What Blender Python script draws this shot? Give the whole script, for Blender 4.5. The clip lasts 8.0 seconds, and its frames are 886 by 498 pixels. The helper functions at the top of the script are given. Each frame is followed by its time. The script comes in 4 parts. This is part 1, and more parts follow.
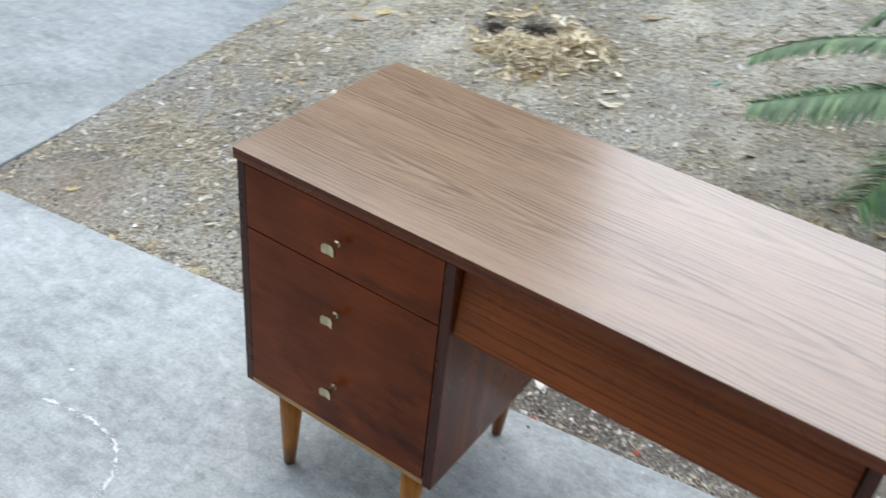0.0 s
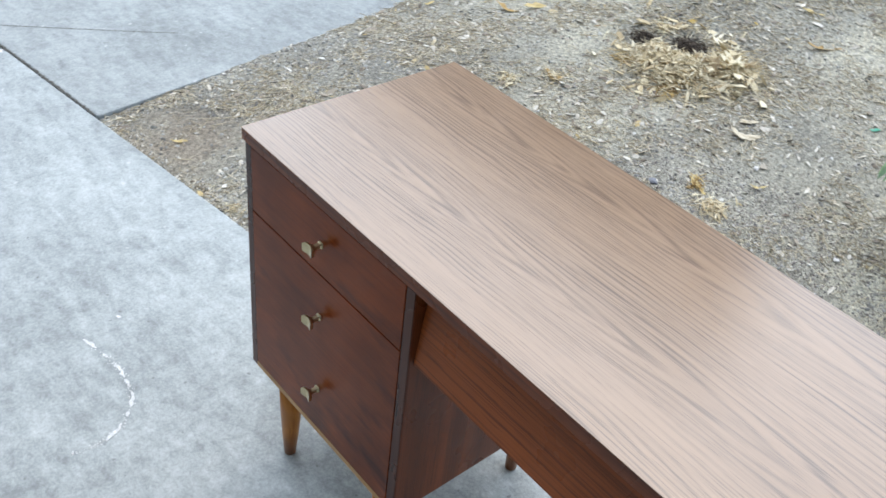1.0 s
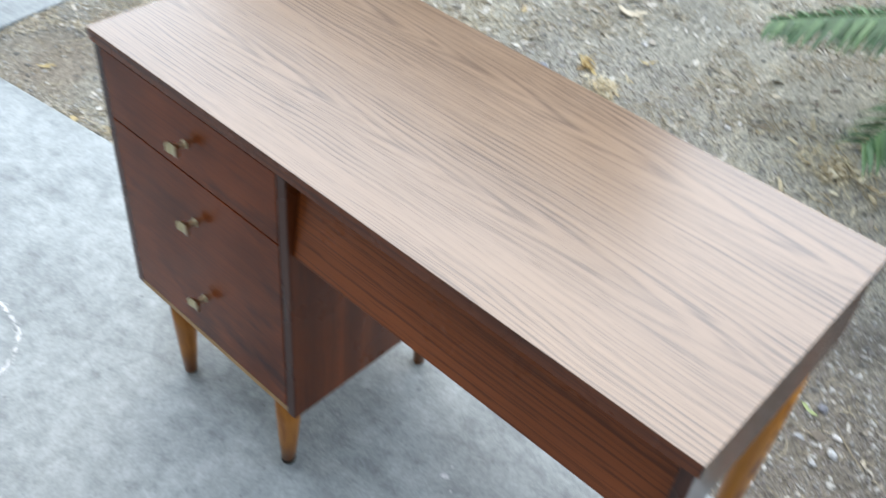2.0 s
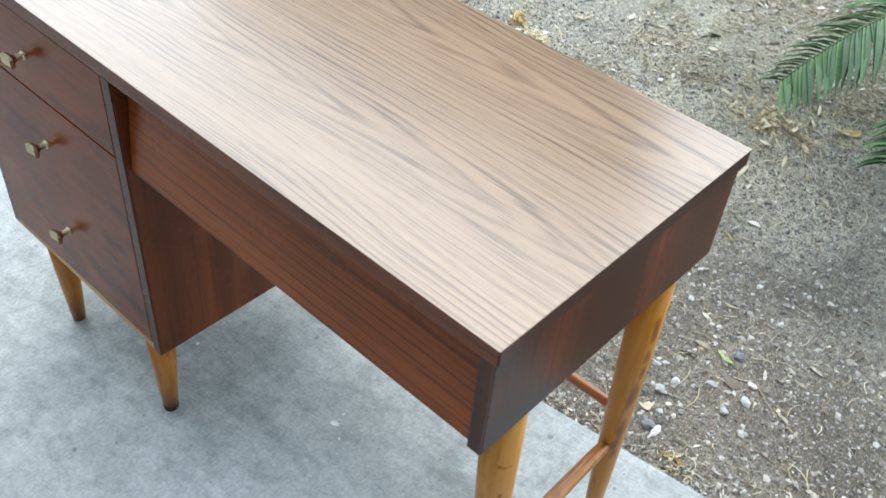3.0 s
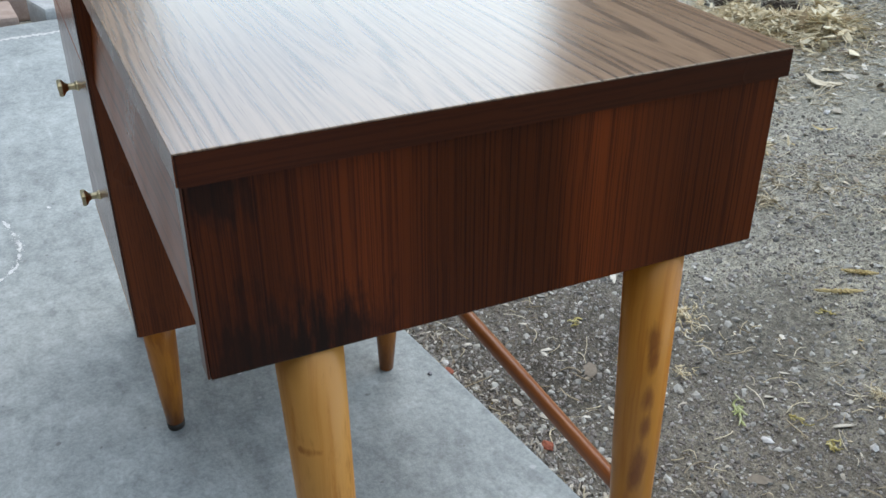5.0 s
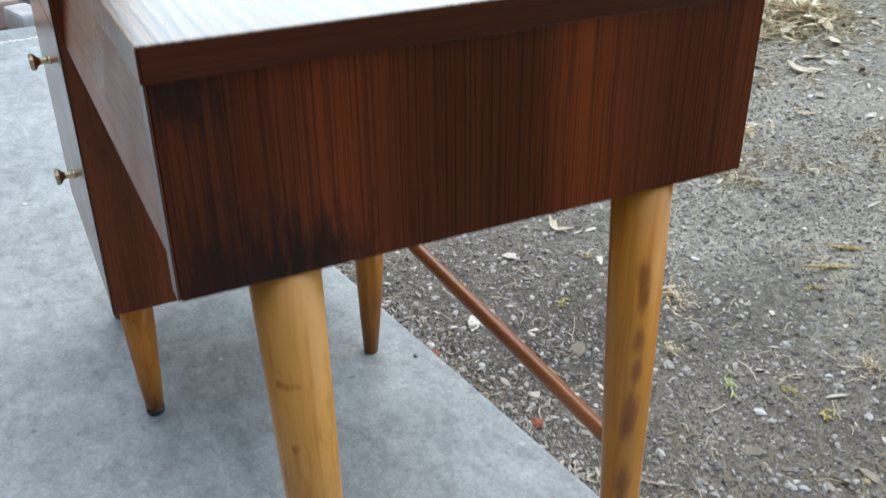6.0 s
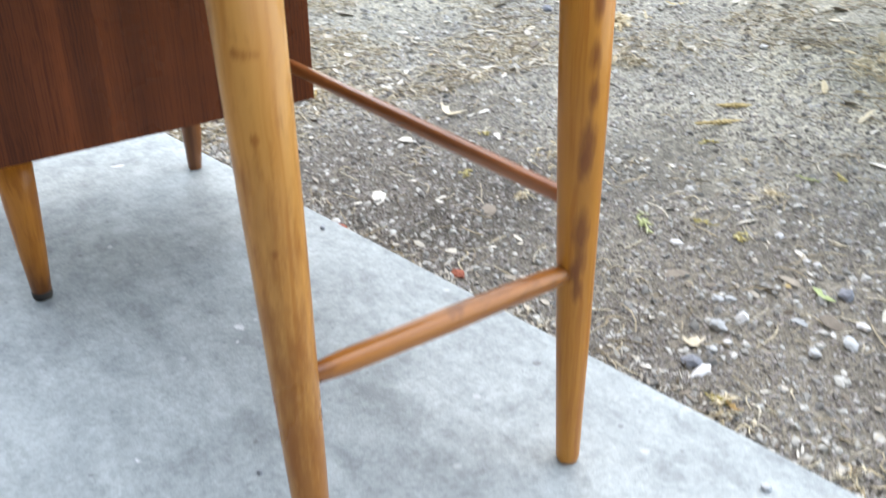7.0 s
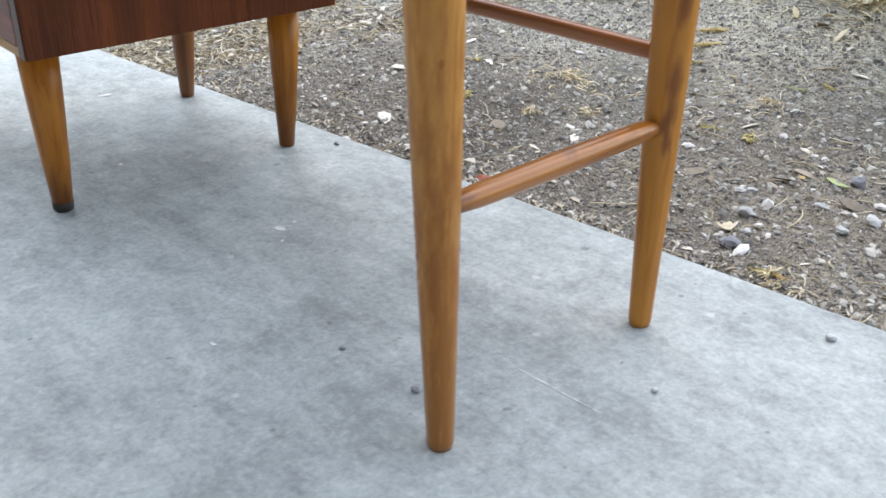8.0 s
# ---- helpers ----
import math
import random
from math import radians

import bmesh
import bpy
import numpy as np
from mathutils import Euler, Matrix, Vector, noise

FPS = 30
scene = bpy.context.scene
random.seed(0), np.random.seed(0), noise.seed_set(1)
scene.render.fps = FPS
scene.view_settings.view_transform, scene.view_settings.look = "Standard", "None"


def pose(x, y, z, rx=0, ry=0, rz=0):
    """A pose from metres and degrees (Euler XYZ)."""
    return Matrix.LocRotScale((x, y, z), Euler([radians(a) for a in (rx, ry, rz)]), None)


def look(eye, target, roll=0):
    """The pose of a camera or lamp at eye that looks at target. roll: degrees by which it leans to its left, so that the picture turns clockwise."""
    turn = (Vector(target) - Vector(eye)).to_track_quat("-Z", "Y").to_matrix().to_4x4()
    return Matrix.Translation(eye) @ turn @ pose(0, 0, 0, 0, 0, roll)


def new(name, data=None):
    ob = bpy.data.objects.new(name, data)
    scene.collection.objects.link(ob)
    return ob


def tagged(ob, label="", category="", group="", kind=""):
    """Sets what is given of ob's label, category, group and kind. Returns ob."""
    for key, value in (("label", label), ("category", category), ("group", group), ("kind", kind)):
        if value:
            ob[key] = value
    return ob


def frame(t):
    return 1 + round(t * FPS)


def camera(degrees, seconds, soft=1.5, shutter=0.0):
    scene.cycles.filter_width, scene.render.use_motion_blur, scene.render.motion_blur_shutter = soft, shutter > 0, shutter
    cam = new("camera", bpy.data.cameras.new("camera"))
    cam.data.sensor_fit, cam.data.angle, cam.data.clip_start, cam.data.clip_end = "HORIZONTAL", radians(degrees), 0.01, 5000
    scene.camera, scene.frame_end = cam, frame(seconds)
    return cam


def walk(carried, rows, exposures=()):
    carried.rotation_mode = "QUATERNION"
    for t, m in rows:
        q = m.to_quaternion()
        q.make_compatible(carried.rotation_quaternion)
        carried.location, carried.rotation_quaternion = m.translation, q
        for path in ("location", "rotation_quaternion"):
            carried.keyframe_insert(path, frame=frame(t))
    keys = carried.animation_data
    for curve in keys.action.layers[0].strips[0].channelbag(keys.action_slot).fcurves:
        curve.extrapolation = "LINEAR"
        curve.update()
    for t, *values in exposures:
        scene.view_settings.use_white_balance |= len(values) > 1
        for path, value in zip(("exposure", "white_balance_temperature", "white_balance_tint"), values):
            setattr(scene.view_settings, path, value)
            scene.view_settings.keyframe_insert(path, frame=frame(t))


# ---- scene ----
cam = camera(50.6, 8.0, soft=1.5, shutter=0.5)
PATH = [
    (0, (1.017, -0.968, 1.579), (0.182, 0.417, 0.402), 6.2),
    (0.3, (1.060, -0.831, 1.582), (0.075, 0.421, 0.372), 5.3),
    (0.5, (1.119, -0.743, 1.58), (0.043, 0.411, 0.35), 6.6),
    (0.8, (1.157, -0.666, 1.581), (0.046, 0.445, 0.344), 9.2),
    (1, (1.174, -0.658, 1.586), (0.053, 0.441, 0.346), 7.3),
    (1.2, (1.167, -0.657, 1.572), (0.074, 0.469, 0.332), 7.4),
    (1.5, (1.172, -0.649, 1.56), (0.128, 0.482, 0.284), 7.3),
    (1.7, (1.185, -0.638, 1.547), (0.196, 0.507, 0.239), 7.1),
    (2, (1.222, -0.607, 1.518), (0.302, 0.544, 0.166), 6.3),
    (2.2, (1.258, -0.572, 1.493), (0.382, 0.574, 0.107), 5.9),
    (3.3, (1.462, -0.442, 1.354), (0.434, 0.706, 0.078), 5.4),
    (3.5, (1.502, -0.411, 1.332), (0.356, 0.728, 0.154), 6.0),
    (3.7, (1.535, -0.361, 1.303), (0.261, 0.697, 0.182), 4.6),
    (4, (1.574, -0.251, 1.212), (0.13, 0.59, 0.113), 0.8),
    (4.2, (1.598, -0.175, 1.143), (0.129, 0.612, 0.038), 0.9),
    (4.5, (1.599, -0.097, 1.038), (0.076, 0.679, -0.002), 1.4),
    (4.7, (1.6, -0.075, 1.006), (0.043, 0.666, -0.006), 0.5),
    (5.8, (1.606, -0.063, 0.925), (0.029, 0.7, -0.039), -0.4),
    (6, (1.612, -0.07, 0.905), (0.036, 0.702, -0.055), -0.5),
    (6.2, (1.619, -0.081, 0.872), (0.059, 0.720, -0.090), -0.0),
    (6.5, (1.622, -0.102, 0.805), (0.089, 0.769, -0.138), -0.3),
    (6.8, (1.62, -0.134, 0.731), (0.148, 0.826, -0.224), -1.0),
    (7, (1.622, -0.172, 0.673), (0.196, 0.865, -0.272), -0.2),
    (7.3, (1.612, -0.239, 0.618), (0.239, 0.872, -0.320), -0.1),
    (7.5, (1.602, -0.282, 0.581), (0.259, 0.866, -0.357), -0.6),
    (7.8, (1.574, -0.331, 0.567), (0.268, 0.852, -0.388), 0.6),
    (8, (1.555, -0.364, 0.558), (0.274, 0.843, -0.391), 1.4),
]
EXPOSURE = [
    (0, 2.04, 8550, 10), (1.0, 2.08, 8350, 9), (1.5, 2.1, 8350, 9), (2.2, 2.25, 8350, 7), (3.3, 2.4, 8600, 4), (3.6, 2.3, 8600, 4),
    (4.0, 1.98, 8500, 5), (4.5, 1.72, 8350, 6), (5.8, 1.82, 8350, 8), (6.0, 2.02, 8350, 8),
    (6.5, 2.3, 8450, 9), (7.0, 2.65, 8450, 10), (7.5, 2.33, 8550, 11), (8.0, 2.34, 8600, 11)]
walk(cam, [(t, look(eye, target, roll)) for t, eye, target, roll in PATH], EXPOSURE)


# ---- light ----
SUN_UP, SUN_ROUND = radians(64), radians(324)
world = bpy.data.worlds.new("sky")
scene.world = world
world.use_nodes = True
wn = world.node_tree
sky = wn.nodes.new("ShaderNodeTexSky")
sky.sky_type, sky.sun_disc = "NISHITA", False
sky.sun_elevation, sky.sun_rotation = SUN_UP, SUN_ROUND
sky.air_density, sky.dust_density, sky.ozone_density = 1.0, 0.5, 1.0
background = wn.nodes["Background"]
background.inputs["Strength"].default_value = 0.132
wn.links.new(sky.outputs["Color"], background.inputs["Color"])

sun = new("sun", bpy.data.lights.new("sun", "SUN"))
sun.data.energy, sun.data.angle, sun.data.color = 0.63, radians(101), (0.82, 0.91, 1.0)
sun.matrix_world = look((2 * math.sin(SUN_ROUND), 2 * math.cos(SUN_ROUND), 2 * math.tan(SUN_UP)), (0, 0, 0))


# ---- materials ----
def graph(name):
    m = bpy.data.materials.new(name)
    m.use_nodes = True
    return m, m.node_tree.nodes, m.node_tree.links, m.node_tree.nodes["Principled BSDF"]


def setin(node, **values):
    for key, value in values.items():
        node.inputs[key.replace("_", " ")].default_value = value
    return node


def noise_of(n, l, source, scale=(1, 1, 1), size=1.0, detail=4.0, rough=0.55, twist=0.0):
    mapping = n.new("ShaderNodeMapping")
    mapping.inputs["Scale"].default_value = scale
    l.new(source, mapping.inputs["Vector"])
    tex = setin(n.new("ShaderNodeTexNoise"), Scale=size, Detail=detail, Roughness=rough, Distortion=twist)
    l.new(mapping.outputs["Vector"], tex.inputs["Vector"])
    return tex.outputs["Fac"]


def ramp_of(n, l, fac, stops):
    r = n.new("ShaderNodeValToRGB")
    els = r.color_ramp.elements
    while len(els) < len(stops):
        els.new(0.5)
    for el, (at, col) in zip(els, stops):
        el.position, el.color = at, (*col, 1) if len(col) == 3 else col
    l.new(fac, r.inputs["Fac"])
    return r.outputs["Color"]


def grey_of(n, l, fac, a, b, low=0.0, high=1.0):
    m = n.new("ShaderNodeMapRange")
    for i, v in enumerate((a, b, low, high), 1):
        m.inputs[i].default_value = v
    l.new(fac, m.inputs[0])
    return m.outputs[0]


def calc(n, l, op, a, b=None):
    m = n.new("ShaderNodeMath")
    m.operation = op
    for i, v in enumerate((a, b)):
        if v is None:
            continue
        if isinstance(v, (int, float)):
            m.inputs[i].default_value = v
        else:
            l.new(v, m.inputs[i])
    return m.outputs[0]


def blend(n, l, fac, a, b, mode="MIX"):
    m = n.new("ShaderNodeMix")
    m.data_type, m.blend_type = "RGBA", mode
    for i, v in ((0, fac), (6, a), (7, b)):
        if isinstance(v, (int, float)):
            m.inputs[i].default_value = v
        elif isinstance(v, tuple):
            m.inputs[i].default_value = (*v, 1)
        else:
            l.new(v, m.inputs[i])
    return m.outputs[2]


def bump_of(n, l, bsdf, height, strength, distance):
    b = setin(n.new("ShaderNodeBump"), Strength=strength, Distance=distance)
    l.new(height, b.inputs["Height"])
    l.new(b.outputs["Normal"], bsdf.inputs["Normal"])


def place_of(n):
    return n.new("ShaderNodeTexCoord").outputs["Object"]


def along(axis, far, near):
    return tuple(far if a == axis else near for a in "xyz")


def wood(name, axis, light, dark, lines=60.0, rings=18.0, ring_amount=0.5, wide=4.0, long=0.5, streak=0.35, rough=0.3, coat=0.0, coat_rough=0.15, shine=0.5, bands=(2, 5, 0.55), pores=90, stain=0.0, stain_colour=(0.02, 0.008, 0.005), stain_size=6.0, spots=(), figure=(), spot_long=1.0, spot_dark=0.82, spot_rag=2.6, wavy=0.009):
    """Veneer or solid wood whose grain runs along an axis; spots are places of dark stain (x, y, z, radius)."""
    m, n, l, bsdf = graph(name)
    src = place_of(n)
    # growth lines: even stripes across the grain, pushed into long arches by a stretched field
    field = noise_of(n, l, src, along(axis, long, wide), 1.0, 1.0, 0.4, 0.25)
    split = n.new("ShaderNodeSeparateXYZ")
    l.new(src, split.inputs[0])
    if axis == "z":
        across = calc(n, l, "ADD", split.outputs[0], split.outputs[1])
    else:
        across = calc(n, l, "ADD", split.outputs[1 if axis == "x" else 0], calc(n, l, "MULTIPLY", split.outputs[2], 0.9))
    phase = calc(n, l, "ADD", calc(n, l, "MULTIPLY", across, lines), calc(n, l, "MULTIPLY", field, rings))
    wave = grey_of(n, l, calc(n, l, "SINE", calc(n, l, "MULTIPLY", phase, 6.28)), -1.0, 1.0)
    ring = calc(n, l, "POWER", wave, 0.22)
    faint = noise_of(n, l, src, along(axis, 1.2, 9), 1.0, 2.0)
    ring = calc(n, l, "MAXIMUM", ring, grey_of(n, l, faint, 0.3, 0.68, 0.0, 0.9))
    # fibres wander a little
    wander = n.new("ShaderNodeVectorMath")
    wander.operation = "MULTIPLY_ADD"
    drift = n.new("ShaderNodeCombineXYZ")
    sway = calc(n, l, "SUBTRACT", noise_of(n, l, src, along(axis, 9, 14), 1.0, 3.0, 0.6), 0.5)
    for i in range(3):
        l.new(sway, drift.inputs[i])
    l.new(drift.outputs[0], wander.inputs[0])
    wander.inputs[1].default_value = along(axis, 0.0, wavy)
    l.new(src, wander.inputs[2])
    fibre = wander.outputs["Vector"]
    fine = noise_of(n, l, fibre, along(axis, 5, pores * 3), 1.0, 3.0, 0.6)
    mid = noise_of(n, l, fibre, along(axis, 2.2, pores), 1.0, 4.0, 0.6)
    broad = noise_of(n, l, src, along(axis, *bands[:2]), 1.0, 3.0)
    mask = calc(n, l, "ADD", calc(n, l, "MULTIPLY", ring, ring_amount), calc(n, l, "MULTIPLY", grey_of(n, l, mid, 0.36, 0.58), 1 - ring_amount))
    mask = calc(n, l, "ADD", mask, calc(n, l, "MULTIPLY", calc(n, l, "SUBTRACT", fine, 0.5), streak * 2.5))
    colour = ramp_of(n, l, mask, [(0.12, dark), (0.8, light)])
    colour = blend(n, l, bands[2], colour, ramp_of(n, l, broad, [(0.3, (0.55, 0.53, 0.53)), (0.7, (1.35, 1.35, 1.35))]), "MULTIPLY")
    for middle, half, gain in figure:
        off = calc(n, l, "ABSOLUTE", calc(n, l, "SUBTRACT", calc(n, l, "ADD", split.outputs[1], calc(n, l, "MULTIPLY", calc(n, l, "SUBTRACT", broad, 0.5), half * 1.2)), middle))
        colour = blend(n, l, grey_of(n, l, off, 0.0, half, 1.0, 0.0), colour, blend(n, l, 1.0, colour, gain, "MULTIPLY"))
    if stain:
        blot = noise_of(n, l, src, along(axis, 0.35, 1.0), stain_size, 4.0, 0.6, 0.4)
        colour = blend(n, l, calc(n, l, "MULTIPLY", grey_of(n, l, blot, 0.53, 0.68), stain), colour, stain_colour)
    for x, y, z, r in spots:
        squeeze = n.new("ShaderNodeMapping")
        squeeze.vector_type = "TEXTURE"
        squeeze.inputs["Location"].default_value = (x, y, z)
        squeeze.inputs["Scale"].default_value = along(axis, spot_long, 1.0)
        l.new(src, squeeze.inputs["Vector"])
        away = n.new("ShaderNodeVectorMath")
        away.operation = "LENGTH"
        l.new(squeeze.outputs["Vector"], away.inputs[0])
        ragged = calc(n, l, "ADD", away.outputs["Value"], calc(n, l, "MULTIPLY", calc(n, l, "SUBTRACT", noise_of(n, l, src, along(axis, 30, 130), 1.0, 5.0, 0.65), 0.5), r * spot_rag))
        colour = blend(n, l, grey_of(n, l, ragged, r * 0.35, r * 1.15, spot_dark, 0.0), colour, stain_colour)
    l.new(colour, bsdf.inputs["Base Color"])
    smudge = noise_of(n, l, src, (1, 1, 1), 9.0, 3.0)
    l.new(grey_of(n, l, smudge, 0.3, 0.7, rough * 0.8, rough * 1.2), bsdf.inputs["Roughness"])
    setin(bsdf, Coat_Weight=coat, Coat_Roughness=coat_rough, Specular_IOR_Level=shine)
    bump_of(n, l, bsdf, calc(n, l, "ADD", fine, mid), 0.06, 0.002)
    return m


def laminate(name, light, dark, hearts, rough, shine):
    """Printed walnut sheet: nested flat-sawn arches along a few heart lines (y, phase), pointing to +x, and straight dashed grain between."""
    m, n, l, bsdf = graph(name)
    src = place_of(n)
    split = n.new("ShaderNodeSeparateXYZ")
    l.new(src, split.inputs[0])
    x, y = split.outputs[0], split.outputs[1]
    drift = calc(n, l, "SUBTRACT", noise_of(n, l, src, (1.8, 8, 1), 1.0, 2.0, 0.5), 0.5)
    sway = calc(n, l, "SUBTRACT", noise_of(n, l, src, (7, 24, 1), 1.0, 2.0, 0.5), 0.5)
    y = calc(n, l, "ADD", y, calc(n, l, "ADD", calc(n, l, "MULTIPLY", drift, 0.044), calc(n, l, "MULTIPLY", sway, 0.0055)))
    away, shift = None, 0.0
    for middle, phase in hearts:
        d = calc(n, l, "ABSOLUTE", calc(n, l, "SUBTRACT", y, middle))
        if away is None:
            away, shift = d, phase
        else:
            nearer = calc(n, l, "LESS_THAN", d, away)
            shift = calc(n, l, "ADD", shift, calc(n, l, "MULTIPLY", nearer, phase))
            away = calc(n, l, "MINIMUM", away, d)
    square = calc(n, l, "MULTIPLY", away, away)
    blunt = calc(n, l, "SQRT", calc(n, l, "ADD", square, 0.000045))
    close = calc(n, l, "POWER", 2.718, calc(n, l, "MULTIPLY", square, -300.0))
    rise = calc(n, l, "MULTIPLY", calc(n, l, "MULTIPLY", calc(n, l, "SUBTRACT", x, 0.6), 5.6), close)
    dense = calc(n, l, "MULTIPLY", calc(n, l, "MAXIMUM", calc(n, l, "SUBTRACT", away, 0.028), 0.0), 40.0)
    phase = calc(n, l, "ADD", calc(n, l, "ADD", calc(n, l, "MULTIPLY", blunt, 58.0), dense), calc(n, l, "ADD", rise, shift))
    stray = calc(n, l, "SUBTRACT", noise_of(n, l, src, (2.6, 55, 1), 1.0, 2.0, 0.6), 0.5)
    phase = calc(n, l, "ADD", phase, calc(n, l, "MULTIPLY", stray, 1.1))
    turn = calc(n, l, "MULTIPLY", phase, 6.28319)
    line = calc(n, l, "POWER", grey_of(n, l, calc(n, l, "COSINE", turn), -1.0, 1.0), 3.0)
    hair = calc(n, l, "POWER", grey_of(n, l, calc(n, l, "COSINE", calc(n, l, "ADD", calc(n, l, "MULTIPLY", turn, 2.0), calc(n, l, "MULTIPLY", drift, 14.0))), -1.0, 1.0), 2.0)
    fade = grey_of(n, l, noise_of(n, l, src, (2.2, 16, 1), 1.0, 3.0, 0.6), 0.38, 0.62, 0.1, 0.95)
    fade_hair = grey_of(n, l, noise_of(n, l, src, (3.5, 30, 1), 1.0, 2.0, 0.6), 0.4, 0.64, 0.0, 0.62)
    fibre = noise_of(n, l, src, (9, 420, 1), 1.0, 3.0, 0.65)
    streak = noise_of(n, l, src, (3, 130, 1), 1.0, 3.0, 0.6)
    dash = grey_of(n, l, noise_of(n, l, src, (22, 700, 1), 1.0, 1.0, 0.4), 0.62, 0.74, 0.0, 0.5)
    fade = calc(n, l, "MAXIMUM", fade, calc(n, l, "MULTIPLY", close, 0.7))
    ink = calc(n, l, "MAXIMUM", calc(n, l, "MULTIPLY", line, fade), calc(n, l, "MULTIPLY", hair, fade_hair))
    ink = calc(n, l, "MULTIPLY", ink, grey_of(n, l, fibre, 0.3, 0.62, 0.35, 1.1))
    ink = calc(n, l, "ADD", ink, calc(n, l, "MULTIPLY", calc(n, l, "SUBTRACT", streak, 0.42), 0.7))
    ink = calc(n, l, "ADD", ink, calc(n, l, "ADD", dash, calc(n, l, "MULTIPLY", calc(n, l, "SUBTRACT", fibre, 0.5), 0.55)))
    colour = ramp_of(n, l, ink, [(0.0, light), (0.45, tuple(0.55 * a + 0.45 * b for a, b in zip(light, dark))), (1.0, dark)])
    broad = noise_of(n, l, src, (1.1, 4.5, 1), 1.0, 3.0)
    colour = blend(n, l, 0.6, colour, ramp_of(n, l, broad, [(0.3, (0.86, 0.83, 0.8)), (0.7, (1.14, 1.14, 1.13))]), "MULTIPLY")
    l.new(colour, bsdf.inputs["Base Color"])
    smudge = noise_of(n, l, src, (1, 1, 1), 7.0, 4.0)
    l.new(grey_of(n, l, smudge, 0.3, 0.7, rough * 0.88, rough * 1.14), bsdf.inputs["Roughness"])
    setin(bsdf, Specular_IOR_Level=shine, Coat_Weight=0.28, Coat_Roughness=rough)
    bump_of(n, l, bsdf, calc(n, l, "ADD", fibre, ink), 0.05, 0.0012)
    return m


def speckled(name, stops, rough=0.85, size=120.0, relief=0.3):
    """Loose bits, each of its own colour."""
    m, n, l, bsdf = graph(name)
    pick = n.new("ShaderNodeNewGeometry").outputs["Random Per Island"]
    colour = ramp_of(n, l, pick, stops)
    grain = noise_of(n, l, place_of(n), (1, 1, 1), size, 3.0)
    colour = blend(n, l, 0.5, colour, ramp_of(n, l, grain, [(0.3, (0.6, 0.6, 0.6)), (0.7, (1.25, 1.25, 1.25))]), "MULTIPLY")
    l.new(colour, bsdf.inputs["Base Color"])
    setin(bsdf, Roughness=rough)
    bump_of(n, l, bsdf, grain, relief, 0.002)
    return m


def mottled(name, a, b, size=30.0, rough=0.8, relief=0.3, metal=0.0, depth=0.002):
    m, n, l, bsdf = graph(name)
    src = place_of(n)
    coarse, grain = noise_of(n, l, src, (1, 1, 1), size, 5.0, 0.6), noise_of(n, l, src, (1, 1, 1), size * 7, 3.0)
    colour = ramp_of(n, l, calc(n, l, "ADD", calc(n, l, "MULTIPLY", coarse, 0.7), calc(n, l, "MULTIPLY", grain, 0.3)), [(0.36, a), (0.64, b)])
    l.new(colour, bsdf.inputs["Base Color"])
    setin(bsdf, Roughness=rough, Metallic=metal)
    bump_of(n, l, bsdf, grain, relief, depth)
    return m


def concrete(name, tone=1.0):
    m, n, l, bsdf = graph(name)
    src = place_of(n)
    cloud = noise_of(n, l, src, (1, 1, 1), 2.3, 6.0, 0.62)
    patch = noise_of(n, l, src, (1, 1, 1), 19.0, 8.0, 0.8, 0.3)
    grain = noise_of(n, l, src, (1, 1, 1), 140.0, 4.0, 0.7)
    pits = noise_of(n, l, src, (1, 1, 1), 420.0, 2.0, 0.5)
    pale = tuple(tone * v for v in (0.465, 0.508, 0.512))
    base = tuple(tone * v for v in (0.352, 0.39, 0.395))
    murk = tuple(tone * v for v in (0.235, 0.262, 0.268))
    # faint curved trowel marks
    trowel = noise_of(n, l, src, (5, 16, 1), 1.0, 5.0, 0.65, 1.6)
    mix = calc(n, l, "ADD", calc(n, l, "MULTIPLY", cloud, 0.38), calc(n, l, "ADD", calc(n, l, "MULTIPLY", patch, 0.4), calc(n, l, "MULTIPLY", trowel, 0.22)))
    colour = ramp_of(n, l, mix, [(0.405, murk), (0.5, base), (0.595, pale)])
    colour = blend(n, l, 0.6, colour, ramp_of(n, l, grain, [(0.3, (0.68, 0.68, 0.68)), (0.7, (1.24, 1.24, 1.24))]), "MULTIPLY")
    worn = noise_of(n, l, src, (1, 1, 1), 52.0, 6.0, 0.75, 0.6)
    colour = blend(n, l, 0.75, colour, ramp_of(n, l, worn, [(0.34, (0.78, 0.78, 0.785)), (0.5, (1.0, 1.0, 1.0)), (0.68, (1.14, 1.14, 1.135))]), "MULTIPLY")
    # sparse dark specks and small pale chips
    spots = noise_of(n, l, src, (1, 1, 1), 55.0, 1.0, 0.3)
    colour = blend(n, l, grey_of(n, l, spots, 0.765, 0.8, 0.0, 0.6), colour, (0.12, 0.12, 0.125))
    chips = noise_of(n, l, src, (1, 1, 1), 33.0, 1.0, 0.3)
    colour = blend(n, l, grey_of(n, l, chips, 0.2, 0.24, 0.5, 0.0), colour, (0.62, 0.63, 0.64))
    l.new(colour, bsdf.inputs["Base Color"])
    setin(bsdf, Roughness=0.6)
    bump_of(n, l, bsdf, calc(n, l, "ADD", grain, calc(n, l, "MULTIPLY", pits, 0.5)), 0.35, 0.0025)
    return m


